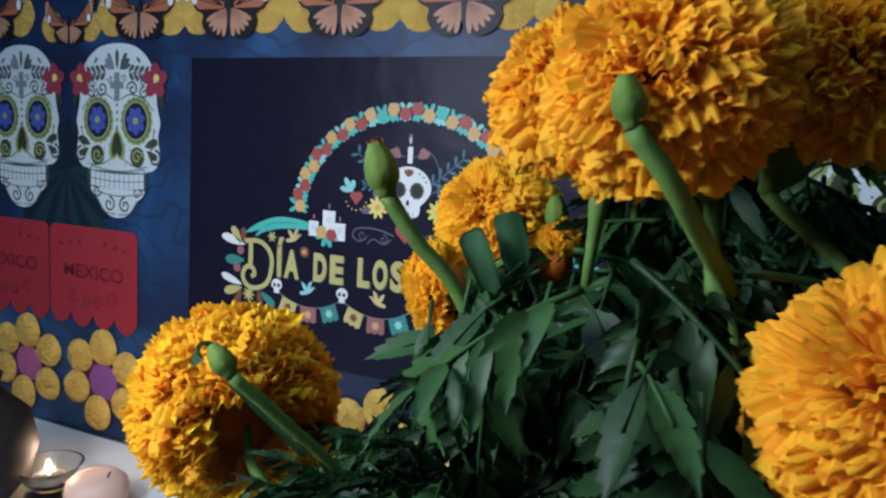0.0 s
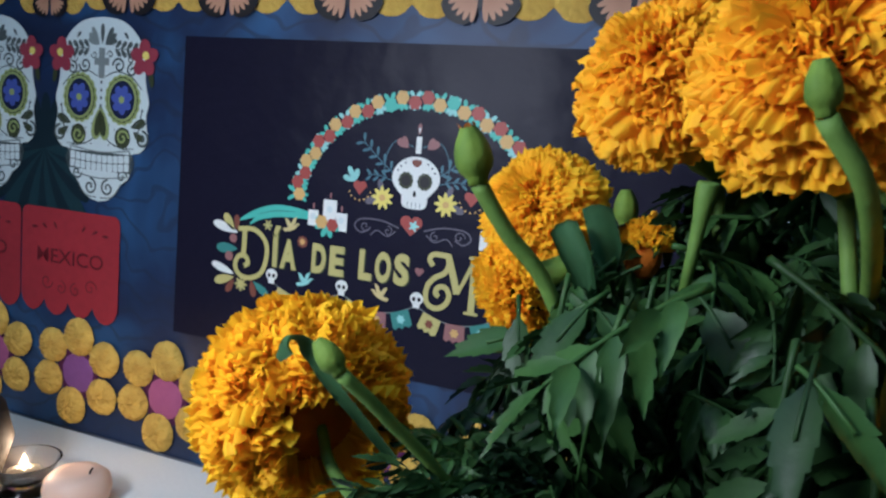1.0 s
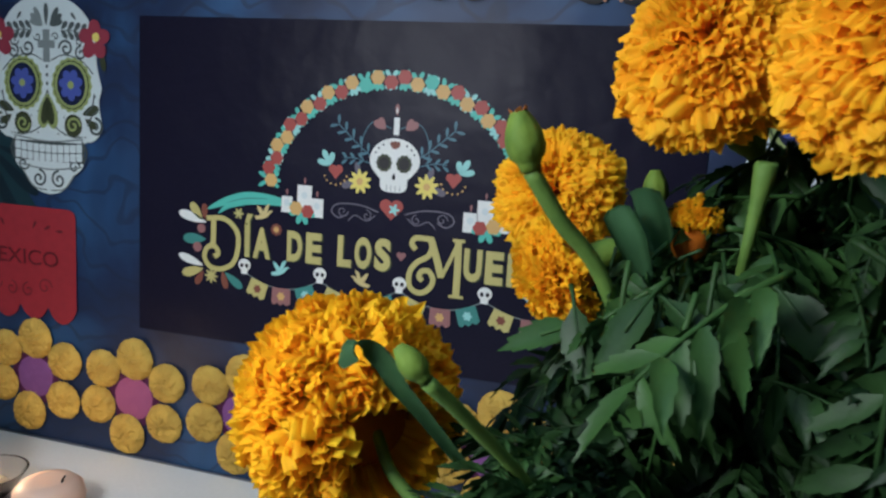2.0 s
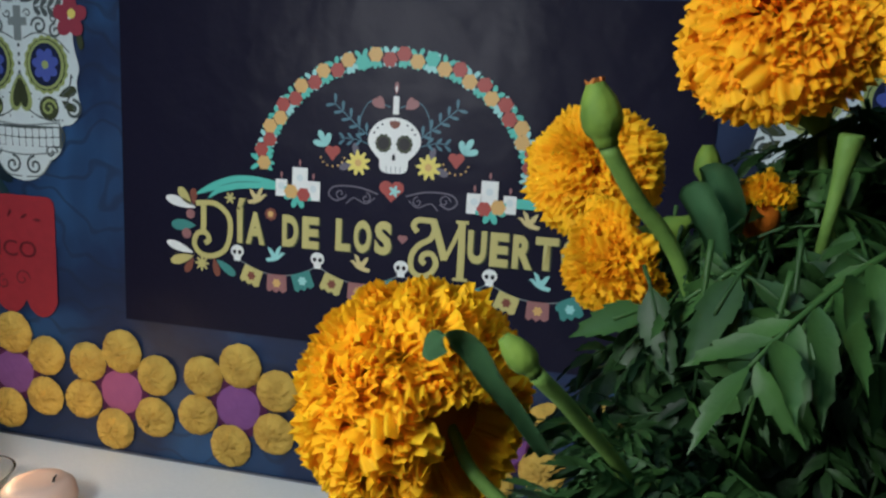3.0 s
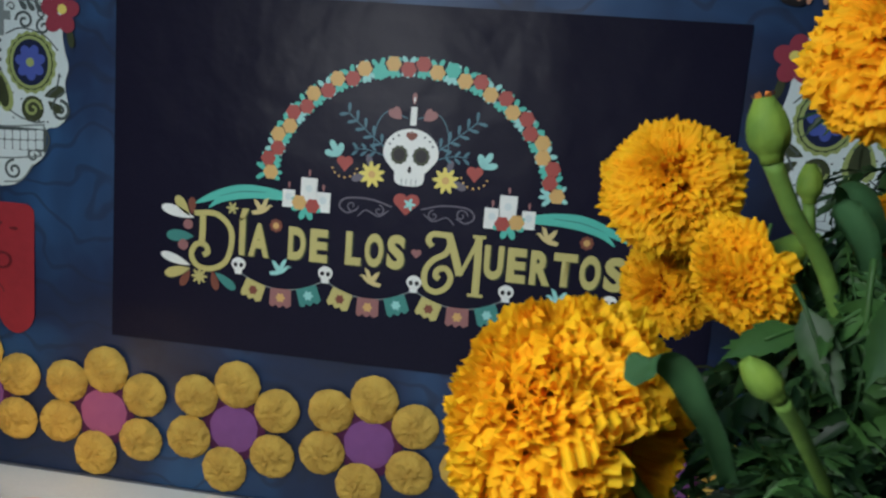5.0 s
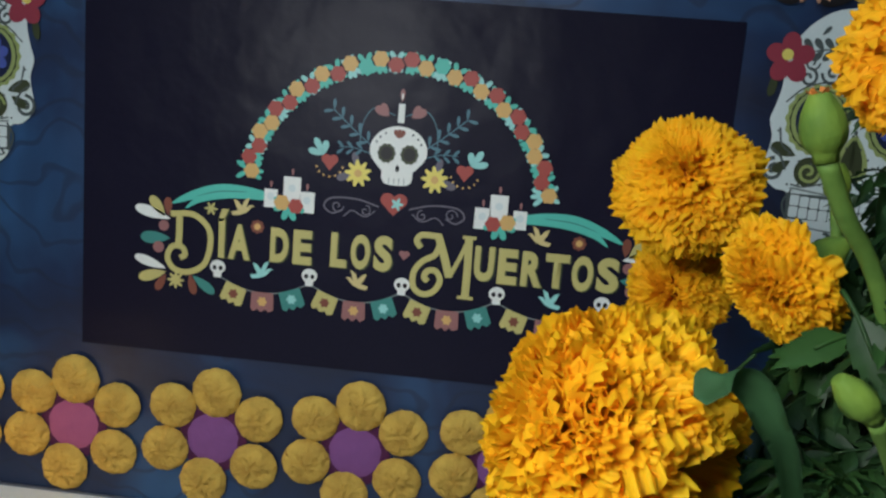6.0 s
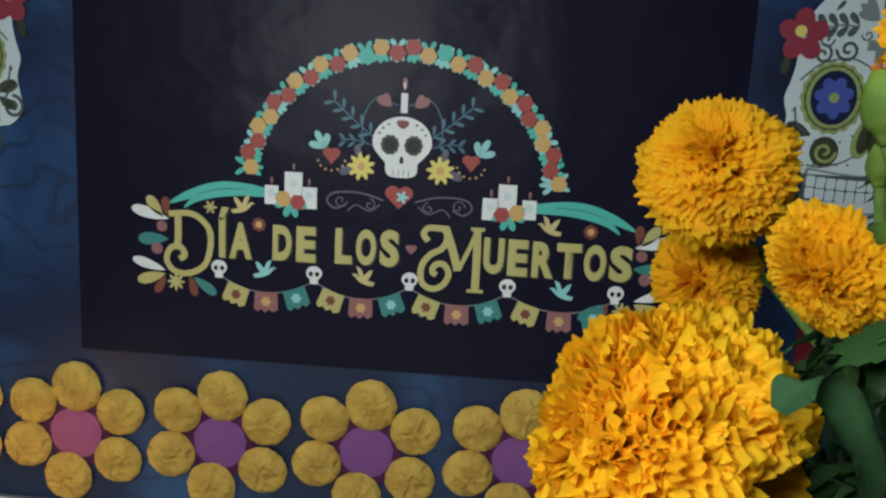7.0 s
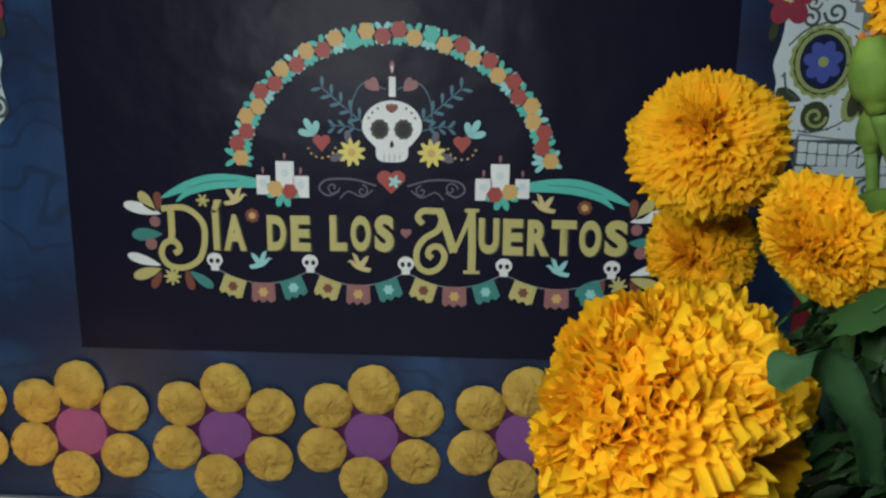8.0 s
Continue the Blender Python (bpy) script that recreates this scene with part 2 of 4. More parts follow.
class Art:
    """Flat printed shapes on the backdrop's plane, x and z, at a small distance d before it."""

    def __init__(self, d):
        self.bm, self.y, self.held = bmesh.new(), -d, False

    def poly(self, pts):
        vs = [self.bm.verts.new((x, self.y, z)) for x, z in pts]
        f = self.bm.faces.new(vs)
        f.normal_update()
        if f.normal.y > 0:
            f.normal_flip()
        if len(vs) > 4:
            bmesh.ops.triangulate(self.bm, faces=[f])
        if not self.held:
            self.y -= 0.000015
        return self

    def oval(self, x, z, a, b=None, turn=0.0, n=24, scallop=0.0, waves=0, phase=0.0):
        b = b or a
        c, s = math.cos(radians(turn)), math.sin(radians(turn))
        pts = []
        for i in range(n):
            w = 2 * math.pi * i / n
            k = 1 + scallop * math.cos(waves * w + phase)
            u, v = a * k * math.cos(w), b * k * math.sin(w)
            pts.append((x + u * c - v * s, z + u * s + v * c))
        return self.poly(pts)

    def drop(self, x, z, length, width, turn):
        """A petal or leaf from a point at (x, z), towards turn degrees."""
        c, s = math.cos(radians(turn)), math.sin(radians(turn))
        pts = []
        for i in range(20):
            w = 2 * math.pi * i / 20
            u = (1 - math.cos(w)) / 2
            v = 0.5 * math.sin(w) * math.sin(w / 2) ** 0.8
            pts.append((x + length * u * c - width * v * s, z + length * u * s + width * v * c))
        return self.poly(pts)

    def line(self, pts, width, taper=False, steps=6):
        q = smooth_line([(x, 0, z) for x, z in pts], steps)
        left, right = [], []
        for i, a in enumerate(q):
            d = (q[min(i + 1, len(q) - 1)] - q[max(i - 1, 0)]).normalized()
            t = i / (len(q) - 1)
            w = width / 2 * (math.sin(math.pi * min(1, t * 0.9 + 0.1)) ** 0.6 if taper else 1)
            left.append((a.x - d.z * w, a.z + d.x * w))
            right.append((a.x + d.z * w, a.z - d.x * w))
        self.held = True
        for i in range(len(q) - 1):
            self.poly([left[i], left[i + 1], right[i + 1], right[i]])
        self.held = False
        self.y -= 0.000015
        return self

    def spiral(self, x, z, r, turns, start, width, hand=1):
        pts = []
        for i in range(int(10 * turns) + 1):
            t = i / (10 * turns)
            w = radians(start) + hand * 2 * math.pi * turns * t
            k = r * (1 - 0.85 * t)
            pts.append((x + k * math.cos(w), z + k * math.sin(w)))
        return self.line(pts, width, steps=2)

    def flower(self, x, z, r, petals, wide=0.3, turn=0.0):
        return self.oval(x, z, r * (1 - wide / 2), scallop=wide, waves=petals, n=petals * 8, phase=turn)

    def done(self, name, material, parent, label=""):
        return part(name, self.bm, material, parent, label)


def letters(text, x0, x1, z0, z1, d, material, parent, name="letter", bold=0.03):
    """Text in the built-in font, fitted into a box on the backdrop's plane."""
    cu = bpy.data.curves.new("text", "FONT")
    cu.body, cu.offset, cu.resolution_u = text, bold, 4
    ob = new("text", cu)
    me = bpy.data.meshes.new_from_object(ob.evaluated_get(bpy.context.evaluated_depsgraph_get()))
    bpy.data.objects.remove(ob)
    bm = bmesh.new()
    bm.from_mesh(me)
    bpy.data.meshes.remove(me)
    xs, ys = [v.co.x for v in bm.verts], [v.co.y for v in bm.verts]
    ax, bx, ay, by = min(xs), max(xs), min(ys), max(ys)
    for v in bm.verts:
        v.co = (x0 + (x1 - x0) * (v.co.x - ax) / (bx - ax), -d, z0 + (z1 - z0) * (v.co.y - ay) / (by - ay))
    return part(name, bm, material, parent)


def box(bm, x0, x1, y0, y1, z0, z1, bevel=0.0):
    r = bmesh.ops.create_cube(bm, size=1.0)
    vs = r["verts"]
    for v in vs:
        v.co = ((x0 + x1) / 2 + v.co.x * (x1 - x0), (y0 + y1) / 2 + v.co.y * (y1 - y0), (z0 + z1) / 2 + v.co.z * (z1 - z0))
    if bevel:
        es = list({e for v in vs for e in v.link_edges})
        bmesh.ops.bevel(bm, geom=es, offset=bevel, segments=3, affect="EDGES", profile=0.5)
    return bm


def lathe(profile, n=40, centre=(0, 0, 0), close=False):
    """A turned shape from (radius, height) pairs."""
    bm = bmesh.new()
    rings = []
    for r, z in profile:
        if r < 1e-6:
            rings.append([bm.verts.new((centre[0], centre[1], centre[2] + z))])
        else:
            rings.append([bm.verts.new((centre[0] + r * math.cos(2 * math.pi * i / n), centre[1] + r * math.sin(2 * math.pi * i / n), centre[2] + z))
                          for i in range(n)])
    for a, b in zip(rings, rings[1:]):
        for i in range(n):
            j = (i + 1) % n
            if len(a) == 1 and len(b) == 1:
                continue
            if len(a) == 1:
                bm.faces.new((a[0], b[j], b[i]))
            elif len(b) == 1:
                bm.faces.new((a[i], a[j], b[0]))
            else:
                bm.faces.new((a[i], a[j], b[j], b[i]))
    bmesh.ops.recalc_face_normals(bm, faces=bm.faces)
    return bm


def tube(bm, pts, r0, r1, n=8, steps=5, ridge=0.0):
    """A tapering stalk along a smooth line."""
    q = smooth_line(pts, steps)
    side = Vector((0.3, 0.8, 0.1))
    rings = []
    for i, a in enumerate(q):
        d = (q[min(i + 1, len(q) - 1)] - q[max(i - 1, 0)]).normalized()
        u = d.cross(side).normalized()
        v = d.cross(u)
        r = r0 + (r1 - r0) * i / (len(q) - 1)
        rings.append([bm.verts.new(a + (u * math.cos(2 * math.pi * j / n) + v * math.sin(2 * math.pi * j / n)) * r * (1 + ridge * (j % 2)))
                      for j in range(n)])
    for a, b in zip(rings, rings[1:]):
        for j in range(n):
            bm.faces.new((a[j], a[(j + 1) % n], b[(j + 1) % n], b[j]))
    bm.faces.new(rings[0][::-1])
    bm.faces.new(rings[-1])
    return bm


def turned_to(axis, spin=0.0):
    """A rotation that carries z to the axis."""
    return Vector(axis).normalized().to_track_quat("Z", "Y").to_matrix().to_4x4() @ Matrix.Rotation(radians(spin), 4, "Z")


# ---- the room ----
def room():
    def slab(name, label, material, *b):
        bm = bmesh.new()
        box(bm, *[v / U for v in b])
        return tagged(part(name, bm, material), label, name.split("_")[0], kind="structure")
    slab("wall_north", "plain grey painted wall behind the blue backdrop", WALL, -2.0, 2.0, 0.012, 0.15, -0.75, 1.75)
    slab("wall_south", "plain grey painted wall behind the camera", WALL, -2.0, 2.0, -2.75, -2.6, -0.75, 1.75)
    slab("wall_west", "plain grey painted side wall", WALL, -2.15, -2.0, -2.6, 0.012, -0.75, 1.75)
    slab("wall_east", "plain grey painted side wall", WALL, 2.0, 2.15, -2.6, 0.012, -0.75, 1.75)
    slab("floor", "grey tiled floor of the room", FLOOR, -2.0, 2.0, -2.6, 0.012, -0.85, -0.75)
    slab("ceiling", "plain grey ceiling over the room", WALL, -2.15, 2.15, -2.75, 0.15, 1.75, 1.85)


room()


def table():
    t = thing("table", "table under a smooth white cloth, against the blue backdrop", "table")
    bm = bmesh.new()
    box(bm, -1.35, 1.35, -0.78, -0.004, -0.03, 0.0, 0.006)
    part("tabletop", bm, CLOTH, t, "white cloth stretched over the tabletop")
    bm = bmesh.new()
    box(bm, -1.352, 1.352, -0.786, -0.781, -0.25, -0.004)
    part("cloth_drop", bm, CLOTH, t)
    for x in (-1.28, 1.28):
        for y in (-0.70, -0.08):
            bm = bmesh.new()
            box(bm, x - 0.03, x + 0.03, y - 0.03, y + 0.03, -1.0, -0.03, 0.004)
            part("leg", bm, CLAY, t)


table()


def backdrop():
    bm = bmesh.new()
    nx, nz = 90, 36
    grid = [[bm.verts.new((-1.3 + 2.6 * i / nx, -0.0012 + 0.0008 * noise.noise((i * 0.13, 0, j * 0.2)), 0.0 + 1.0 * j / nz)) for i in range(nx + 1)]
            for j in range(nz + 1)]
    for j in range(nz):
        for i in range(nx):
            bm.faces.new((grid[j][i], grid[j][i + 1], grid[j + 1][i + 1], grid[j + 1][i]))
    ob = part("backdrop", bm, BACKDROP, smooth=True)
    tagged(ob, "dark blue printed backdrop cloth with drifting strokes, hung on the wall", "backdrop", kind="structure")


backdrop()


# ---- the poster ----
def poster():
    p = thing("poster", "aubergine-black printed poster with gold lettering and floral arch", "poster")
    D = 0.0040
    L = lambda k: D + 0.0004 * k
    bm = bmesh.new()
    nx, nz = 40, 24
    g = [[bm.verts.new((-0.380 + 0.758 * i / nx, -D, 0.203 + 0.444 * j / nz)) for i in range(nx + 1)] for j in range(nz + 1)]
    for j in range(nz):
        for i in range(nx):
            bm.faces.new((g[j][i], g[j][i + 1], g[j + 1][i + 1], g[j + 1][i]))
    part("sheet", bm, PAPER_DARK, p, "dark glossy paper sheet")

    # arch of blossoms: an ellipse over the middle
    cx, cz, ra, rb = 0.002, 0.418, 0.178, 0.158
    order = (AMBER, BRICK, BRICK, AMBER, AMBER, BRICK, BRICK, AMBER, BRICK, AMBER, BRICK, AMBER, TEAL, AMBER, BRICK)
    count = 30
    for i in range(count):
        w = radians(7 + 166 * i / (count - 1))
        x, z = cx + ra * math.cos(w), cz + rb * math.sin(w)
        out = math.degrees(math.atan2(math.sin(w) / rb, math.cos(w) / ra))
        a = Art(L(1))
        for turn in (out + 35, out - 30, out + 180, out + 150, out + 215):
            a.drop(x, z, 0.0138 if i not in (0, count - 1) else 0.018, 0.0072, turn + 12 * math.sin(5 * i))
        a.done("leaf_spray", TEAL if i % 3 else PALE_TEAL, p)
        m = order[i] if i < 15 else order[29 - i]
        wob = 0.0035 * (-1) ** i
        Art(L(2)).oval(x + wob * math.cos(w), z + wob * math.sin(w), 0.0090, scallop=0.08, waves=6, n=30).done("blossom", m, p)

    # skull with a candle on its crown
    pts = []
    for i in range(48):
        w = 2 * math.pi * i / 48
        x, z = 0.034 * math.cos(w), 0.029 * math.sin(w)
        if z < 0:
            x *= 1 - 0.10 * (min(1, -z / 0.016)) ** 2
        pts.append((0.003 + x, 0.474 + z))
    Art(L(2)).poly(pts).done("printed_skull", WHITE, p)
    jaw = [(0.0185 * math.copysign(abs(math.cos(w)) ** 0.6, math.cos(w)), 0.0135 * math.copysign(abs(math.sin(w)) ** 0.6, math.sin(w))) for w in (2 * math.pi * (i + 0.5) / 32 for i in range(32))]
    Art(L(1.5)).poly([(0.003 + u, 0.4475 + v) for u, v in jaw]).done("printed_jaw", WHITE, p)
    for x in (-0.0108, 0.0162):
        Art(L(3)).oval(x, 0.471, 0.0105, 0.0112, scallop=0.06, waves=10, n=40).done("eye", DARK_OLIVE, p)
        Art(L(4)).oval(x, 0.471, 0.0072, 0.0078).done("eye", BLACK, p)
    Art(L(3)).drop(0.003, 0.459, 0.009, 0.006, -90).done("nose", BLACK, p)
    for x in (-0.006, 0.0, 0.006, 0.012):
        Art(L(3)).line([(x, 0.4355), (x, 0.443)], 0.0008).done("tooth_line", GREY, p)
    Art(L(3)).drop(0.003, 0.489, 0.011, 0.008, 60).drop(0.003, 0.489, 0.011, 0.008, 120).drop(0.003, 0.490, 0.010, 0.005, 90).done("crown_mark", BROWN, p)
    for i in range(9):
        w = radians(20 + 140 * i / 8)
        if abs(i - 4) > 1:
            Art(L(3)).oval(0.003 + 0.028 * math.cos(w), 0.476 + 0.022 * math.sin(w), 0.0014).done("dot", DARK_GREY, p)
    Art(L(2)).line([(0.0035, 0.507), (0.0035, 0.529)], 0.0075).done("printed_candle", WHITE, p)
    Art(L(3)).drop(0.0035, 0.531, 0.015, 0.007, 90).done("printed_flame", DUSK, p)
    Art(L(4)).drop(0.0035, 0.533, 0.008, 0.003, 90).done("printed_flame", WHITE, p)

    # sprays on both sides of the skull
    for s in (-1, 1):
        X = lambda x: 0.0025 + s * x
        a = Art(L(1)).line([(X(0.03), 0.477), (X(0.05), 0.492), (X(0.078), 0.516)], 0.0014)
        for i in range(5):
            t = i / 4
            x, z = 0.036 + 0.042 * t, 0.482 + 0.034 * t
            base = math.degrees(math.atan2(0.034, 0.042))
            for side in (50, -50):
                ang = base + side
                a.drop(X(x), z, 0.013, 0.005, ang if s > 0 else 180 - ang)
        a.done("leaf_spray", SLATE, p)
        a = Art(L(1)).line([(X(0.03), 0.468), (X(0.052), 0.474), (X(0.07), 0.474)], 0.0012)
        for i in range(3):
            for ang in (45, -40):
                a.drop(X(0.042 + 0.011 * i), 0.473, 0.011, 0.0045, ang if s > 0 else 180 - ang)
        a.done("leaf_spray", SLATE, p)
        Art(L(1)).line([(X(0.006), 0.515), (X(0.03), 0.522), (X(0.043), 0.505), (X(0.046), 0.482)], 0.0012).done("tendril", SLATE, p)
        Art(L(2)).drop(X(0.013), 0.514, 0.019, 0.013, 28 if s > 0 else 152).drop(X(0.014), 0.514, 0.016, 0.010, 60 if s > 0 else 120).done("rosebud", DUSK, p)
        Art(L(2)).flower(X(0.0455), 0.4445, 0.0150, 9, 0.26, 10).done("daisy", SUN_YELLOW, p)
        Art(L(3)).oval(X(0.0455), 0.4445, 0.0045).done("daisy_eye", AMBER, p)
        Art(L(1)).drop(X(0.050), 0.444, 0.022, 0.012, -20 if s > 0 else 200).drop(X(0.046), 0.448, 0.022, 0.010, 75 if s > 0 else 105).done("leaf_spray", DIM, p)
        h = Art(L(2)).oval(X(0.0755), 0.4585, 0.0055).oval(X(0.0845), 0.4585, 0.0055)
        h.poly([(X(0.071), 0.456), (X(0.089), 0.456), (X(0.080), 0.445)]).done("printed_heart", BRICK, p)
        for ang, ln in ((100, 0.017), (60, 0.022), (15, 0.019)):
            Art(L(2)).drop(X(0.088), 0.463, ln, 0.010, ang if s > 0 else 180 - ang).done("petal", PALE_TEAL, p)
        for i in range(7):
            w = radians(190 + 26 * i)
            Art(L(2)).oval(X(0.080 - 0.0 + 0.016 * math.cos(w)), 0.452 + 0.014 * math.sin(w), 0.0013).done("dot", AMBER, p)
        # scrolls beside the heart
        a = Art(L(1)).line([(X(0.018), 0.407), (X(0.045), 0.414), (X(0.075), 0.413), (X(0.084), 0.403), (X(0.074), 0.395), (X(0.062), 0.400)], 0.0020)
        a.spiral(X(0.068), 0.404, 0.008, 1.2, 0, 0.0015, s).spiral(X(0.034), 0.401, 0.007, 1.2, 90, 0.0015, s)
        a.line([(X(0.022), 0.402), (X(0.034), 0.394), (X(0.05), 0.400), (X(0.06), 0.392)], 0.0016)
        a.done("scroll", DIM, p)
        # three candles with blossoms at their foot
        for x, w, z0, z1 in ((0.105, 0.0185, 0.392, 0.417), (0.1235, 0.021, 0.400, 0.4335), (0.149, 0.016, 0.395, 0.417)):
            Art(L(2)).poly([(X(x - w / 2), z0), (X(x + w / 2), z0), (X(x + w / 2), z1), (X(x - w / 2), z1)]).done("printed_candle", WHITE, p)
            Art(L(3)).oval(X(x), z0 + 0.6 * (z1 - z0), 0.0045).done("candle_mark", BONE, p)
            Art(L(2)).drop(X(x), z1 + 0.001, 0.009, 0.004, 90).done("printed_flame", DUSK, p)
        a = Art(L(3))
        for i, ang in enumerate((200, 250, 290, 340, 20)):
            a.drop(X(0.126), 0.400, 0.020, 0.010, ang if s > 0 else 180 - ang)
        a.done("leaf_spray", TEAL, p)
        Art(L(4)).oval(X(0.118), 0.399, 0.0088, scallop=0.08, waves=6, n=30).done("blossom", BRICK, p)
        Art(L(4)).oval(X(0.135), 0.402, 0.0092, scallop=0.08, waves=6, n=30).done("blossom", AMBER, p)
        # turquoise ribbon with a forked tail
        x0 = 0.152
        Art(L(1)).line([(X(x0), 0.4090), (X(0.185), 0.4115), (X(0.215), 0.4100), (X(0.245), 0.4010), (X(0.272), 0.3885)], 0.0135, taper=True).done("ribbon", TEAL, p)
        Art(L(1.5)).line([(X(x0), 0.4050), (X(0.185), 0.4065), (X(0.212), 0.4040), (X(0.238), 0.3960), (X(0.254), 0.3840)], 0.0095, taper=True).done("ribbon", TEAL, p)
        Art(L(2)).line([(X(0.178), 0.4108), (X(0.212), 0.4085), (X(0.242), 0.4000)], 0.0016, taper=True).done("ribbon_fold", DEEP_TEAL, p)
        # leaves at the end of the lettering
        for x, z, ln, wd, ang, m in ((0.272, 0.370, 0.046, 0.017, 166, WHITE), (0.279, 0.372, 0.030, 0.016, 128, GOLD), (0.275, 0.374, 0.022, 0.013, 92, BROWN),
                                     (0.272, 0.346, 0.037, 0.019, 182, DEEP_TEAL), (0.276, 0.308, 0.042, 0.015, 163, WHITE), (0.276, 0.304, 0.036, 0.017, 197, GOLD),
                                     (0.276, 0.301, 0.024, 0.013, 240, BROWN), (0.246, 0.304, 0.026, 0.013, 285, BROWN), (0.242, 0.302, 0.034, 0.015, 325, DEEP_TEAL)):
            Art(L(1)).drop(X(x), z, ln, wd, ang if s < 0 else 180 - ang).done("petal", m, p)
        Art(L(2)).oval(X(0.280), 0.361, 0.0065).done("dot", DUSK, p)
        Art(L(2)).oval(X(0.286), 0.334, 0.0070).done("dot", DUSK, p)
        Art(L(2)).flower(X(0.263), 0.295, 0.010, 8, 0.35).done("daisy", GOLD, p)

    h = Art(L(2)).oval(-0.0055, 0.4165, 0.0085, 0.008).oval(0.0095, 0.4165, 0.0085, 0.008)
    h.poly([(-0.0135, 0.413), (0.0175, 0.413), (0.002, 0.398)]).done("printed_heart", BRICK, p)
    Art(L(3)).flower(0.006, 0.412, 0.007, 5, 0.4).done("heart_mark", PALE_TEAL, p)
    h = Art(L(1)).oval(0.016, 0.354, 0.0035).oval(0.022, 0.354, 0.0035)
    h.poly([(0.0128, 0.3525), (0.0252, 0.3525), (0.019, 0.346)]).done("printed_heart", DUSK, p)

    # lettering
    K = L(4)
    for ch, x0, x1, z0, z1 in (("Í", -0.2095, -0.1965, 0.328, 0.388), ("A", -0.196, -0.169, 0.328, 0.371), ("D", -0.144, -0.1215, 0.329, 0.371), ("E", -0.116, -0.093, 0.329, 0.371),
                               ("L", -0.070, -0.050, 0.330, 0.372), ("O", -0.0455, -0.022, 0.330, 0.3725), ("S", -0.0175, 0.005, 0.330, 0.3735),
                               ("U", 0.103, 0.1265, 0.330, 0.372), ("E", 0.131, 0.154, 0.329, 0.3715), ("R", 0.159, 0.184, 0.329, 0.371), ("T", 0.1865, 0.2145, 0.330, 0.371),
                               ("O", 0.218, 0.243, 0.329, 0.3715), ("S", 0.247, 0.273, 0.330, 0.372)):
        letters(ch, x0 + 0.0022, x1 + 0.0022, z0 - 0.0012, z1 - 0.0012, L(3), DARK_OLIVE, p, "letter_edge", bold=0.05)
        letters(ch, x0, x1, z0, z1, K, GOLD, p, bold=0.05)
    a = Art(K)
    a.line([(-0.269, 0.3765), (-0.240, 0.3775), (-0.221, 0.362), (-0.2185, 0.340), (-0.226, 0.317), (-0.245, 0.3065), (-0.263, 0.309), (-0.2715, 0.322),
            (-0.266, 0.336), (-0.254, 0.337), (-0.2495, 0.328), (-0.256, 0.323)], 0.0072)
    a.line([(-0.2575, 0.374), (-0.2575, 0.352), (-0.2585, 0.337)], 0.0082)
    a.done("letter", GOLD, p)
    a = Art(K)
    a.line([(0.0385, 0.3635), (0.033, 0.371), (0.038, 0.3785), (0.052, 0.379), (0.062, 0.3785)], 0.0072)
    a.line([(0.0585, 0.3785), (0.068, 0.352), (0.0745, 0.331)], 0.0095)
    a.line([(0.0955, 0.381), (0.0845, 0.353), (0.0745, 0.331)], 0.0052)
    a.line([(0.0945, 0.379), (0.0955, 0.345), (0.0955, 0.308)], 0.0090)
    a.line([(0.062, 0.374), (0.056, 0.357), (0.041, 0.347), (0.032, 0.333), (0.033, 0.315), (0.045, 0.3075), (0.058, 0.313), (0.064, 0.326), (0.058, 0.337),
            (0.048, 0.336), (0.045, 0.328), (0.050, 0.324)], 0.0072)
    a.line([(0.086, 0.308), (0.105, 0.308)], 0.004)
    a.line([(0.087, 0.3805), (0.103, 0.3805)], 0.004)
    a.done("letter", GOLD, p)

    # doves and small rosettes round the letters
    def dove(x, z, m, s=1, k=1.0):
        q = ((-13, -3), (-11, -7), (-3, -6), (4, -3), (8, 1), (10, 4), (13, 4), (10, 6), (7, 5.5), (4, 2), (6, 9), (7.5, 14), (2, 11),
             (-1, 4), (-6, 9.5), (-10.5, 11), (-8.5, 5), (-5, -1))
        Art(L(3)).poly([(x + s * u * 0.0011 * k, z - 0.002 + v * 0.0011 * k) for u, v in q]).done("dove", m, p)
    dove(-0.180, 0.391, PALE_GOLD)
    dove(-0.153, 0.316, PALE_TEAL)
    dove(-0.036, 0.315, PALE_GOLD, -1)
    dove(0.176, 0.388, PALE_GOLD, -1)
    dove(0.195, 0.314, PALE_TEAL, -1)
    for x, z in ((-0.161, 0.370), (0.223, 0.3855)):
        Art(L(2)).oval(x, z, 0.0080, scallop=0.1, waves=8, n=32).done("rosette", BROWN, p)
        Art(L(3)).oval(x, z, 0.0040).done("rosette_eye", AMBER, p)
    Art(L(3)).flower(-0.219, 0.387, 0.0075, 6, 0.45).done("daisy", GOLD, p)

    # row of pennants on a sagging cord, small skulls at its knots
    knots = [-0.208, -0.094, 0.019, 0.133, 0.257]
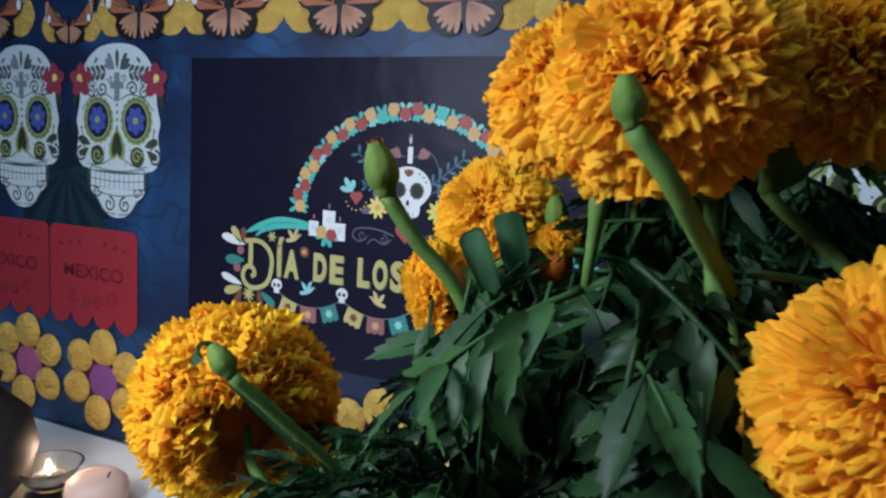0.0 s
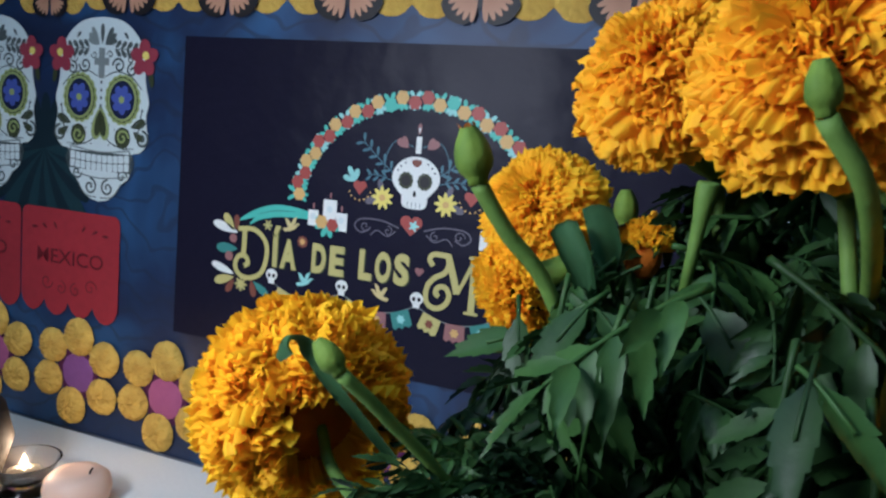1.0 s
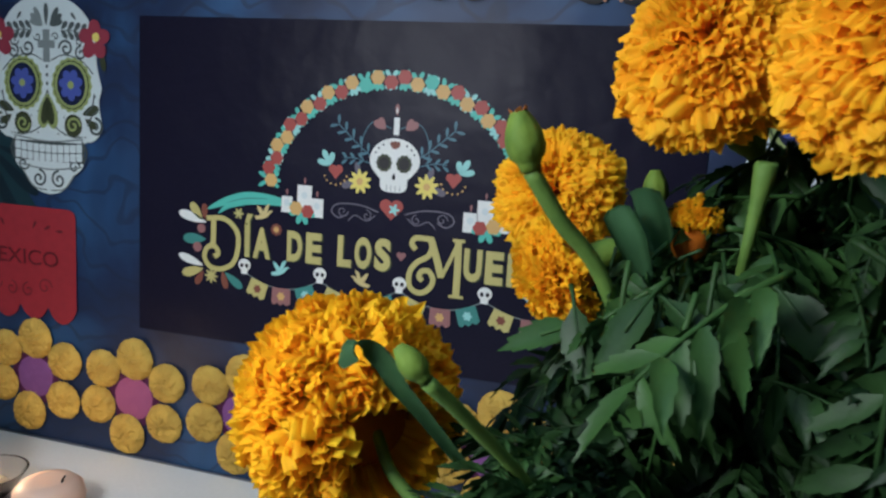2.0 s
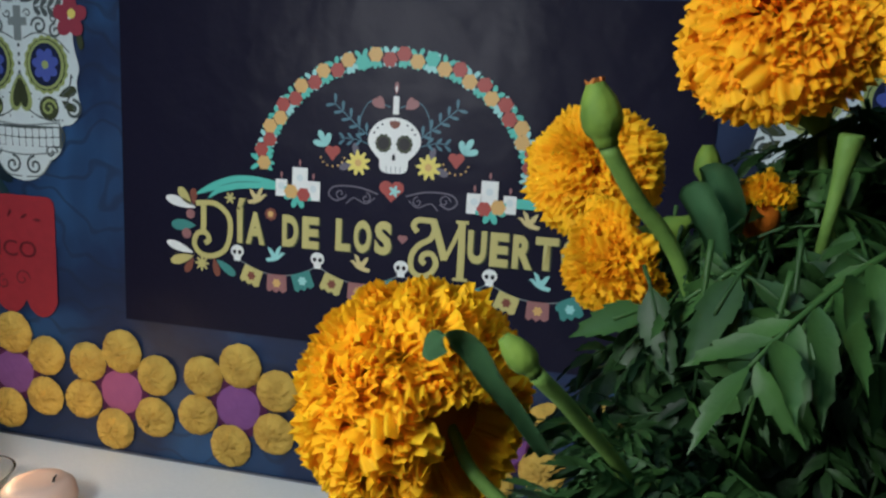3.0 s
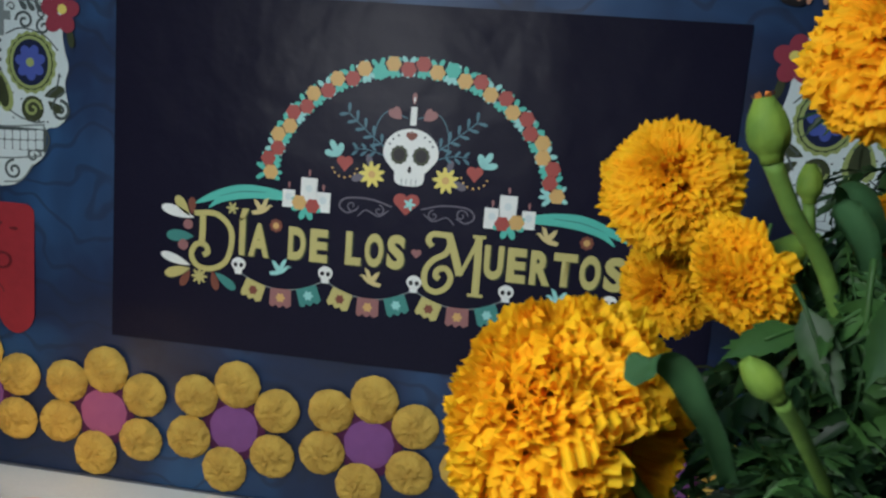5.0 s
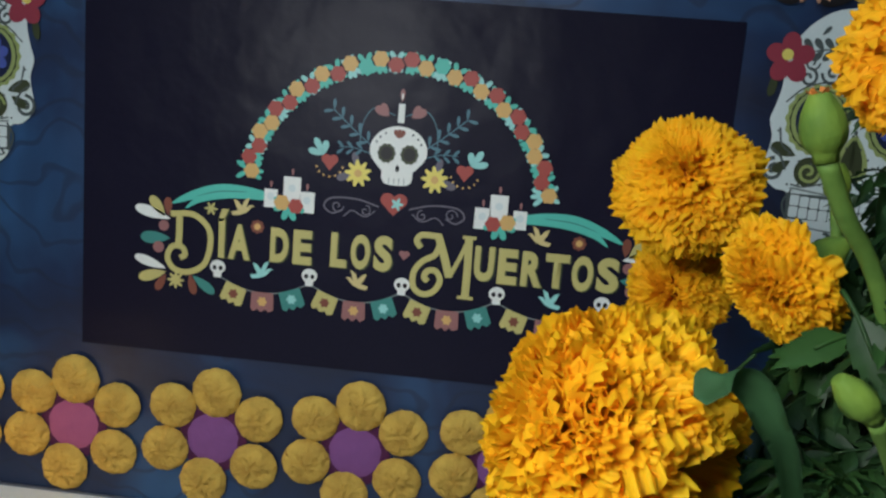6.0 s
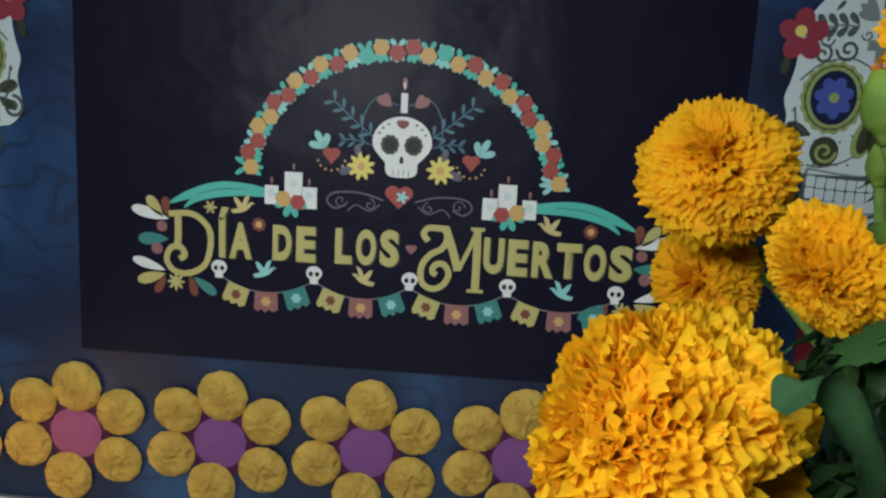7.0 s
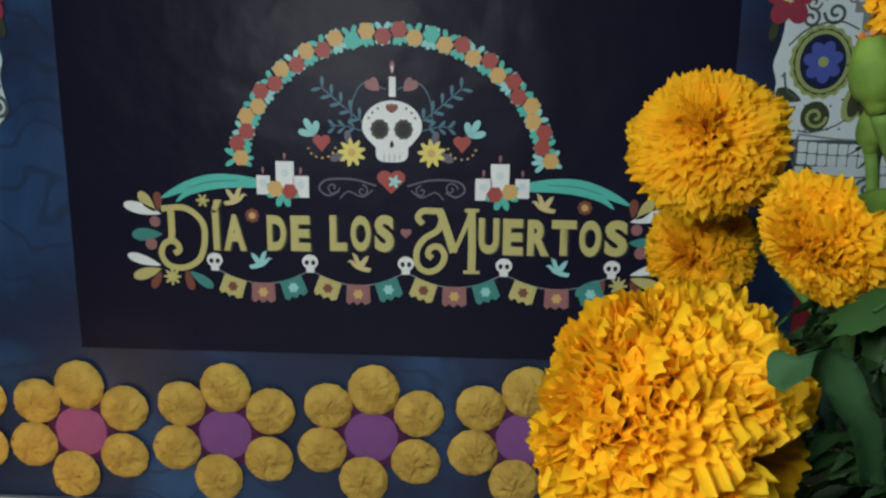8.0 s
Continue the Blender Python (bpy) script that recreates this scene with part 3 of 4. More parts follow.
    for i, (a0, a1) in enumerate(zip(knots, knots[1:])):
        sag = lambda t: 0.306 - 0.017 * (1 - (2 * t - 1) ** 2)
        Art(L(2)).line([(a0 + (a1 - a0) * t, sag(t)) for t in (0, 0.25, 0.5, 0.75, 1)], 0.0014).done("cord", GREY, p)
        for t, m, mm in ((0.21, GOLD, BROWN), (0.50, DUSK, AMBER), (0.79, DEEP_TEAL, PALE_TEAL)):
            x, z = a0 + (a1 - a0) * t, sag(t)
            slope = math.atan((sag(t + 0.02) - sag(t - 0.02)) / (0.04 * (a1 - a0)))
            c, s = math.cos(slope), math.sin(slope)
            q = [(-0.0135, 0.001), (0.0135, 0.001), (0.0145, -0.020), (0.0085, -0.0235), (0.004, -0.020), (-0.001, -0.024), (-0.006, -0.020), (-0.0105, -0.0235), (-0.0145, -0.020)]
            Art(L(3)).poly([(x + u * c - v * s, z + u * s + v * c) for u, v in q]).done("pennant", m, p)
            Art(L(4)).oval(x + 0.010 * s, z - 0.0105 * c, 0.0055, scallop=0.18, waves=6, n=36).done("pennant_mark", mm, p)
    for x in knots:
        Art(L(4)).oval(x, 0.3165, 0.0095, 0.0085).poly([(x - 0.0055, 0.312), (x + 0.0055, 0.312), (x + 0.0045, 0.3035), (x - 0.0045, 0.3035)]).done("small_skull", WHITE, p)
        for s in (-1, 1):
            Art(L(5)).oval(x + s * 0.0038, 0.3155, 0.0026, 0.003).done("eye", BLACK, p)


poster()


# ---- paper cut-outs on the backdrop ----
def skull_cutout(x, z0):
    """A sugar-skull cut-out with its chin at z0; drawn round its own middle."""
    k = thing("skull_cutout", "white paper sugar skull cut-out with blue flower eyes, on the backdrop", "skull cutout", "paper skulls on the backdrop", at=(x, 0, z0))
    D = 0.0036
    L = lambda n: D + 0.0004 * n
    half = [(0.0, 0.0), (0.020, 0.004), (0.036, 0.016), (0.047, 0.030), (0.060, 0.040), (0.066, 0.052), (0.066, 0.072), (0.070, 0.080), (0.082, 0.082), (0.094, 0.092),
            (0.099, 0.108), (0.096, 0.122), (0.094, 0.140), (0.099, 0.158), (0.094, 0.176), (0.090, 0.196), (0.090, 0.216), (0.084, 0.240), (0.068, 0.262), (0.046, 0.277),
            (0.022, 0.283), (0.0, 0.2845)]
    right = [(v.x * 0.955, v.z) for v in smooth_line([(a, 0, b) for a, b in half], 3)]
    pts = right + [(-a, b) for a, b in right[-2:0:-1]]
    Art(D).poly(pts).done("face", BONE, k, "white printed paper")
    for s in (-1, 1):
        ex, ez = s * 0.043, 0.161
        Art(L(1)).oval(ex, ez, 0.0345, 0.0385, scallop=0.035, waves=18, n=90).done("eye_ring", OLIVE, k)
        Art(L(2)).oval(ex, ez, 0.0305, 0.0345, scallop=0.02, waves=18, n=60).done("eye_ring", DARK_OLIVE, k)
        Art(L(3)).oval(ex, ez, 0.0290, 0.0330).done("eye_ring", OLIVE, k)
        Art(L(4)).oval(ex, ez, 0.0245, 0.0290).done("eye_socket", NAVY, k)
        a = Art(L(5))
        for i in range(7):
            w = 2 * math.pi * i / 7 + 0.3
            a.oval(ex + 0.0122 * math.cos(w), ez + 0.0138 * math.sin(w), 0.0090, 0.0068, math.degrees(w), 14)
        a.done("eye_flower", CORNFLOWER, k)
        Art(L(6)).oval(ex, ez, 0.0055).done("eye_centre", OLIVE, k)
        # nose, half on each side
        Art(L(1)).drop(s * 0.001, 0.148, 0.052, 0.026, -90 + s * 11).done("nose_rim", OLIVE, k)
        Art(L(2)).drop(s * 0.001, 0.143, 0.041, 0.017, -90 + s * 9).done("nose", DARK_OLIVE, k)
        # scrolls of cheek, chin and brow
        Art(L(1)).spiral(s * 0.083, 0.103, 0.0135, 1.5, 90, 0.0042, -s).done("cheek_scroll", DARK_GREY, k)
        Art(L(1)).oval(s * 0.045, 0.103, 0.0155, 0.0165, n=28).done("cheek_spot", DARK_OLIVE, k)
        Art(L(2)).spiral(s * 0.045, 0.103, 0.0125, 1.3, 0, 0.0035, s).done("cheek_scroll", OLIVE, k)
        Art(L(1)).drop(s * 0.061, 0.120, 0.030, 0.018, 20 if s > 0 else 160).drop(s * 0.066, 0.114, 0.022, 0.014, -35 if s > 0 else 215).done("cheek_leaf", DARK_OLIVE, k)
        Art(L(1)).spiral(s * 0.018, 0.0225, 0.0135, 1.4, 90, 0.0035, s).done("chin_scroll", DARK_GREY, k)
        Art(L(1)).spiral(s * 0.046, 0.043, 0.0105, 1.2, 0, 0.0030, s).done("chin_scroll", DARK_GREY, k)
        Art(L(1)).line([(s * 0.004, 0.006), (s * 0.028, 0.010), (s * 0.046, 0.032)], 0.0022).done("chin_line", GREY, k)
        Art(L(1)).spiral(s * 0.034, 0.212, 0.0125, 1.4, 180, 0.0034, -s).done("brow_scroll", DARK_GREY, k)
        Art(L(1)).spiral(s * 0.060, 0.206, 0.0105, 1.3, 90, 0.0032, s).done("brow_scroll", DARK_GREY, k)
        a = Art(L(1)).line([(s * 0.026, 0.236), (s * 0.045, 0.237), (s * 0.066, 0.232)], 0.0016)
        for i in range(4):
            for ang in (48, -48):
                a.drop(s * (0.026 + 0.011 * i), 0.238 - 0.001 * i, 0.016, 0.0095, ang if s > 0 else 180 - ang)
        a.done("brow_leaf", DARK_GREY, k)
        a = Art(L(1))
        for i, ang in enumerate((60, 38, 18)):
            a.drop(s * 0.006, 0.243, 0.030 - 0.003 * i, 0.011, ang if s > 0 else 180 - ang)
        a.done("crown_leaf", GREY if s < 0 else DARK_GREY, k)
        a = Art(L(1))
        for i in range(9):
            w = radians(195 + 150 * i / 8)
            a.oval(s * 0.043 + 0.042 * math.cos(w), 0.158 + 0.046 * math.sin(w), 0.0014, n=8)
        for i in range(5):
            a.oval(s * (0.018 + 0.012 * i), 0.090 - 0.0006 * i, 0.0014, n=8)
        a.drop(s * 0.052, 0.252, 0.013, 0.006, 130 if s > 0 else 50)
        a.done("dotting", DARK_GREY, k)["kind"] = "stuff"
        # fine line work over brow, cheek and jaw
        a = Art(L(1)).line([(s * 0.008, 0.195), (s * 0.030, 0.203), (s * 0.060, 0.196), (s * 0.080, 0.178)], 0.0018)
        a.line([(s * 0.082, 0.150), (s * 0.078, 0.132), (s * 0.066, 0.122)], 0.0022).line([(s * 0.090, 0.128), (s * 0.078, 0.119), (s * 0.070, 0.104)], 0.0026)
        a.line([(s * 0.012, 0.100), (s * 0.026, 0.092), (s * 0.048, 0.086), (s * 0.062, 0.088)], 0.0018)
        a.spiral(s * 0.058, 0.222, 0.0085, 1.2, 0, 0.0022, s).spiral(s * 0.016, 0.228, 0.0065, 1.1, 180, 0.0020, -s)
        a.line([(s * 0.060, 0.082), (s * 0.068, 0.066), (s * 0.062, 0.048)], 0.0024)
        a.done("line_work", DARK_GREY, k)["kind"] = "stuff"
        # red flower at the temple
        a = Art(L(2))
        for i in range(5):
            w = radians(90 + 72 * i)
            a.oval(s * 0.083 + 0.0145 * math.cos(w), 0.225 + 0.016 * math.sin(w), 0.0125, 0.0105, math.degrees(w), 16)
        a.done("temple_flower", ROSE, k)
        Art(L(3)).oval(s * 0.086, 0.229, 0.0062).done("temple_flower_eye", SUN_YELLOW, k)
        Art(L(1)).drop(s * 0.094, 0.212, 0.030, 0.012, -80 if s > 0 else 260).done("temple_leaf", DARK_OLIVE, k)
    # cross on the brow, crown leaf, bridge marks
    Art(L(2)).poly([(-0.006, 0.192), (0.006, 0.192), (0.006, 0.212), (0.015, 0.212), (0.015, 0.223), (0.006, 0.223), (0.006, 0.238), (-0.006, 0.238), (-0.006, 0.223),
                    (-0.015, 0.223), (-0.015, 0.212), (-0.006, 0.212)]).done("brow_cross", GREY, k)
    Art(L(1)).drop(0, 0.243, 0.032, 0.010, 90).done("crown_leaf", DARK_GREY, k)
    a = Art(L(1))
    for i in range(4):
        a.oval(0, 0.186 - 0.012 * i, 0.0022, 0.0028, n=8)
    a.done("dotting", DARK_GREY, k)["kind"] = "stuff"
    # teeth in two rows behind a wide lip
    Art(L(1)).poly([(-0.063, 0.049), (0.063, 0.049), (0.065, 0.078), (-0.065, 0.078)]).done("mouth", DARK_GREY, k)
    for i in range(11):
        for z in (0.0575, 0.0705):
            x = -0.055 + 0.011 * i
            c = 0.003 * (1 - (x / 0.055) ** 2)
            Art(L(2)).poly([(x - 0.0050, z - c - 0.0045), (x - 0.0035, z - c - 0.006), (x + 0.0035, z - c - 0.006), (x + 0.0050, z - c - 0.0045), (x + 0.0050, z - c + 0.005),
                            (x + 0.0035, z - c + 0.006), (x - 0.0035, z - c + 0.006), (x - 0.0050, z - c + 0.005)]).done("tooth", BONE, k)
    Art(L(1)).line([(-0.062, 0.084), (0, 0.078), (0.062, 0.084)], 0.0022).done("lip_line", GREY, k)
    Art(L(1)).line([(-0.056, 0.043), (0, 0.037), (0.056, 0.043)], 0.0022).done("lip_line", GREY, k)
    return k


SKULL_X = (-0.538, -0.770, 0.512, 0.744)
first = skull_cutout(SKULL_X[0], 0.387)
for sx in SKULL_X[1:]:
    copy_thing(first, pose(sx * U, 0, 0.387 * U))


def picado(x0, x1):
    """Red punched paper with a scalloped foot."""
    t = thing("paper_banner", "red punched tissue paper with scalloped foot, on the backdrop", "paper banner", "red papers on the backdrop", at=((x0 + x1) / 2, 0, 0))
    w = (x1 - x0) / 2
    D = 0.0034
    pts = [(-w, 0.215)]
    n = 4
    for i in range(n):
        for j in range(1, 8):
            u = j / 8
            pts.append((-w + 2 * w * (i + u) / n, 0.213 - 0.022 * math.sin(math.pi * u) ** 0.7 - 0.002 * (i % 2)))
        pts.append((-w + 2 * w * (i + 1) / n, 0.213))
    pts += [(w, 0.350)] + [(w - 0.014 + 0.014 * math.cos(a), 0.354 + 0.012 * math.sin(a)) for a in (0.4, 0.8, 1.2, 1.57)]
    pts += [(-w + 0.014 - 0.014 * math.cos(a), 0.354 + 0.012 * math.sin(a)) for a in (1.57, 1.2, 0.8, 0.4)] + [(-w, 0.350)]
    Art(D).poly(pts).done("sheet", RED_PAPER, t)
    letters("MEXICO", -w * 0.66, w * 0.70, 0.276, 0.300, D + 0.0006, MAROON, t, bold=0.01)
    for s in (-1, 1):
        a = Art(D + 0.0005).spiral(s * w * 0.45, 0.244, 0.014, 1.2, 0, 0.0022, s).spiral(s * w * 0.15, 0.236, 0.012, 1.2, 90, 0.0022, s)
        a.done("punched_scroll", MAROON, t)
        a = Art(D + 0.0005)
        for i in range(3):
            a.drop(s * w * (0.25 + 0.2 * i), 0.332, 0.014, 0.006, 60 - 30 * i if s > 0 else 120 + 30 * i)
        a.done("punched_leaf", MAROON, t)
    return t


first = picado(-0.702, -0.492)
for px in (-0.810, 0.571, 0.784):
    copy_thing(first, pose(px * U, 0, 0))


def agave_fan(x, z):
    t = thing("agave_print", "dark green printed agave fan on the blue backdrop", "printed plant", "printed agaves", at=(x, 0, z))
    for i in range(15):
        ang = 180 + 12.8 * i
        Art(0.0022 + 0.00006 * i).drop(0, 0, 0.15 + 0.03 * math.sin(i * 2.1), 0.034, ang).done("blade", AGAVE if i % 2 else AGAVE_LIGHT, t)
    for i in range(9):
        ang = 15 + 18.8 * i
        Art(0.0022 + 0.00006 * i).drop(0, 0, 0.09, 0.026, ang).done("blade", AGAVE, t)
    return t


first = agave_fan(-0.655, 0.462)
copy_thing(first, pose(0.628 * U, 0, 0.462 * U))


def pompom_mesh(r, n=42, rings=9, rise=0.010, crumple=0.0):
    """A low crumpled dome, its back on the backdrop."""
    bm = bmesh.new()
    top = bm.verts.new((0, -rise, 0))
    loops = []
    for j in range(1, rings + 1):
        t = j / rings
        loop = []
        for i in range(n):
            w = 2 * math.pi * i / n
            k = 1 + 0.035 * noise.noise((2 * math.cos(w), 2 * math.sin(w), 7.1)) + (0.012 * math.sin(11 * w) + 0.03 * noise.noise((9 * math.cos(w), 9 * math.sin(w), 1.7)) if j > rings - 3 else 0)
            y = -rise * math.sqrt(max(0, 1 - (t * 0.985) ** 2)) * (1 + 0.22 * noise.noise((6 * t * math.cos(w), 6 * t * math.sin(w), 3.3)))
            y -= crumple * (1 - t ** 6) * (noise.noise((13 * t * math.cos(w), 13 * t * math.sin(w), 8.8)) + 0.6 * noise.noise((24 * t * math.cos(w), 24 * t * math.sin(w), 2.8)))
            loop.append(bm.verts.new((r * t * k * math.cos(w), y, r * t * k * math.sin(w))))
        loops.append(loop)
    for i in range(n):
        bm.faces.new((top, loops[0][i], loops[0][(i + 1) % n]))
        for a, b in zip(loops, loops[1:]):
            bm.faces.new((a[i], b[i], b[(i + 1) % n], a[(i + 1) % n]))
    bmesh.ops.recalc_face_normals(bm, faces=bm.faces)
    return bm


def paper_flower(x, z, heart):
    t = thing("paper_flower", "flower of six yellow tissue pompoms round a purple one", "paper flower", "paper flowers along the table", at=(x, -0.0022, z))
    c = part("centre", pompom_mesh(0.033, rise=0.004), heart, t, "purple tissue disc", smooth=True)
    c.location = (0, 0, 0)
    bm = bmesh.new()
    bm.faces.new([bm.verts.new(((0.042 + 0.003 * math.cos(6 * w + 0.6)) * math.cos(w), -0.0005, (0.042 + 0.003 * math.cos(6 * w + 0.6)) * math.sin(w))) for w in (2 * math.pi * i / 48 for i in range(48))])
    part("backing", bm, PLUM_TISSUE, t, "purple tissue sheet behind the pompoms")
    base = None
    for dx, dz, k, spin in ((-0.052, 0.040, 0.98, 10), (0.004, 0.062, 1.05, 75), (0.059, 0.033, 1.0, 140), (0.055, -0.030, 1.0, 200), (-0.010, -0.057, 1.03, 260), (-0.061, -0.018, 1.0, 320)):
        if base is None:
            base = part("pompom", pompom_mesh(0.0305, n=56, rise=0.015, crumple=0.0055), YELLOW_TISSUE, t, "crumpled yellow tissue pompom", smooth=True)
            o = base
        else:
            o = new("pompom", base.data)
            o.parent = t
        o.matrix_local = pose(dx * U, -0.0006, dz * U, 0, spin, 0) @ Matrix.Diagonal((k, 1, k * 0.98, 1))
    return t


purple = paper_flower(-0.207, 0.094, PURPLE_TISSUE)
mauve = paper_flower(-0.391, 0.092, MAUVE_TISSUE)
for i, (fx, fz) in enumerate(((-0.763, 0.101), (-0.572, 0.099), (-0.024, 0.097), (0.162, 0.100), (0.349, 0.102), (0.536, 0.103), (0.722, 0.104), (-0.952, 0.101))):
    copy_thing(mauve if i in (0, 5) else purple, pose(fx * U, -0.0022 * U, fz * U))


def butterfly(x, z):
    t = thing("butterfly_cutout", "orange monarch butterfly print between two yellow pompoms", "butterfly cutout", "butterflies along the top", at=(x, 0, z))
    D = 0.0042
    L = lambda n: D + 0.0004 * n
    for s in (-1, 1):
        o = part("pompom", pompom_mesh(0.036, rise=0.003), YELLOW_TISSUE, t, smooth=True)
        o.matrix_local = pose(s * 0.062 * U, -0.0010, -0.004 * U, 0, 40 * s, 0)
        out = [(0.004, 0.004), (0.030, 0.014), (0.060, 0.040), (0.083, 0.060), (0.086, 0.042), (0.076, 0.014), (0.064, -0.004), (0.050, -0.012), (0.052, -0.024), (0.044, -0.038),
               (0.030, -0.046), (0.014, -0.046), (0.005, -0.030)]
        wing = [(s * v.x, v.z) for v in smooth_line([(a, 0, b) for a, b in out], 3)]
        Art(L(6)).poly(wing).done("wing", BLACK, t)
        mid = (0.040, 0.010)
        Art(L(7)).poly([(s * (mid[0] + (abs(x0) - mid[0]) * 0.86), max(-0.004, mid[1] + (z0 - mid[1]) * 0.86)) for x0, z0 in wing]).done("wing_field", MONARCH, t)
        for ang in (-84, -68, -53, -39, -25):
            Art(L(8)).drop(s * 0.005, -0.004, 0.041, 0.0098, ang if s > 0 else 180 - ang).done("wing_stripe", MONARCH_PALE, t)
        a = Art(L(8))
        for q in range(6):
            a.oval(s * (0.070 + 0.002 * q), 0.050 - 0.008 * q, 0.0022, n=8)
        a.oval(s * 0.066, 0.012, 0.006, 0.009, n=10)
        a.done("wing_spots", WHITE, t)
        a = Art(L(8))
        for ang in (12, 22, 30, 40):
            a.line([(s * 0.012, 0.0), (s * (0.012 + 0.05 * math.cos(radians(ang))), 0.05 * math.sin(radians(ang)))], 0.0014)
        a.done("wing_vein", BLACK, t)
    Art(L(9)).oval(0, -0.004, 0.0038, 0.028).done("body", CHARCOAL, t)
    return t


first = butterfly(-0.307, 0.722)
for bx, bz in ((-0.487, 0.722), (-0.835, 0.726), (-0.115, 0.721), (0.070, 0.719), (0.256, 0.717), (0.440, 0.716), (0.626, 0.715), (0.812, 0.715)):
    copy_thing(first, pose(bx * U, 0, bz * U))
copy_thing(first, pose(-0.648 * U, 0, 0.704 * U) @ Matrix.Scale(0.72, 4))


# ---- things on the table ----
def votive(x, y):
    t = thing("votive_glass", "clear footed votive glass with a burning tealight, on the white cloth", "votive glass", at=(x, y, 0))
    prof = [(0.0, 0.0), (0.036, 0.0), (0.036, 0.003), (0.018, 0.007), (0.020, 0.011), (0.036, 0.026), (0.050, 0.052), (0.052, 0.054), (0.0485, 0.052), (0.034, 0.028), (0.024, 0.019), (0.0, 0.018)]
    prof = [(r * 0.9, z * 0.88) for r, z in prof]
    part("glass", lathe(prof), GLASS, t, "clear glass bowl", smooth=True)
    part("tealight", lathe([(0.0, 0.0195), (0.020, 0.0195), (0.023, 0.031), (0.021, 0.031), (0.020, 0.028), (0.0, 0.028)], 28), TIN, t)
    part("flame", lathe([(0.0, 0.030), (0.004, 0.035), (0.005, 0.040), (0.003, 0.048), (0.0, 0.055)], 16), FLAME, t, "small yellow flame", smooth=True)


votive(-0.462, -0.190)


def wax_candle(x, y):
    t = thing("wax_candle", "squat round peach wax candle with a burnt wick", "candle", at=(x, y, 0))
    part("wax", lathe([(0.0, 0.0), (0.030, 0.0), (0.040, 0.010), (0.043, 0.024), (0.040, 0.038), (0.031, 0.046), (0.018, 0.048), (0.0, 0.044)]), WAX, t, "soft peach wax", smooth=True)
    bm = bmesh.new()
    tube(bm, [(0.020, 0, 0.043), (0.021, 0.001, 0.051), (0.024, 0.002, 0.056)], 0.0016, 0.0012, 6, 3)
    part("wick", bm, WICK, t, "black burnt wick")


wax_candle(-0.376, -0.180)


def clay_jug(x, y):
    t = thing("clay_jug", "dark brown round-shouldered clay jug on the white cloth", "jug", at=(x, y, 0))
    part("body", lathe([(0.0, 0.0), (0.060, 0.0), (0.085, 0.03), (0.098, 0.075), (0.088, 0.12), (0.058, 0.150), (0.048, 0.165), (0.054, 0.180), (0.048, 0.180), (0.042, 0.165), (0.0, 0.150)]),
         CLAY, t, smooth=True)


clay_jug(-0.547, -0.262)


# added fixture round the key light, never in view
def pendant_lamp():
    t = thing("pendant_lamp", "round white pendant lamp, added out of view as the key light", "lamp", at=(-0.15 / U, -0.74 / U, -0.525 / U))
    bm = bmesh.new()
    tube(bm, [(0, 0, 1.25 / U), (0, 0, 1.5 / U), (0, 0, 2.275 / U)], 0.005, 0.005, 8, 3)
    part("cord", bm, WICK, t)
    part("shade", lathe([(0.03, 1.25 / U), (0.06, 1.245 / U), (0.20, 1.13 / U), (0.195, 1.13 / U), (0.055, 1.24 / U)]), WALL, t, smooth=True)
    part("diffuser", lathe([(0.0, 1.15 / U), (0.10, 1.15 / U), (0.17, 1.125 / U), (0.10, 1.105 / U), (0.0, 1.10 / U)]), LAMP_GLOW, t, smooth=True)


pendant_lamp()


# unseen fixture added to go with the cool fill
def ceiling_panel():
    t = thing("ceiling_panel", "round flat cool-white panel, added out of view as fill light", "lamp", at=(-0.15 / U, -0.95 / U, 0))
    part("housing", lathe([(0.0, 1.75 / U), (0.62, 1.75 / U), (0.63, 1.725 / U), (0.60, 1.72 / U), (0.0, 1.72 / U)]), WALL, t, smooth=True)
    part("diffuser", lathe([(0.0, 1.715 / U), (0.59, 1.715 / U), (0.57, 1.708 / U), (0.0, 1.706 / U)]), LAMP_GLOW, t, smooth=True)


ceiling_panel()


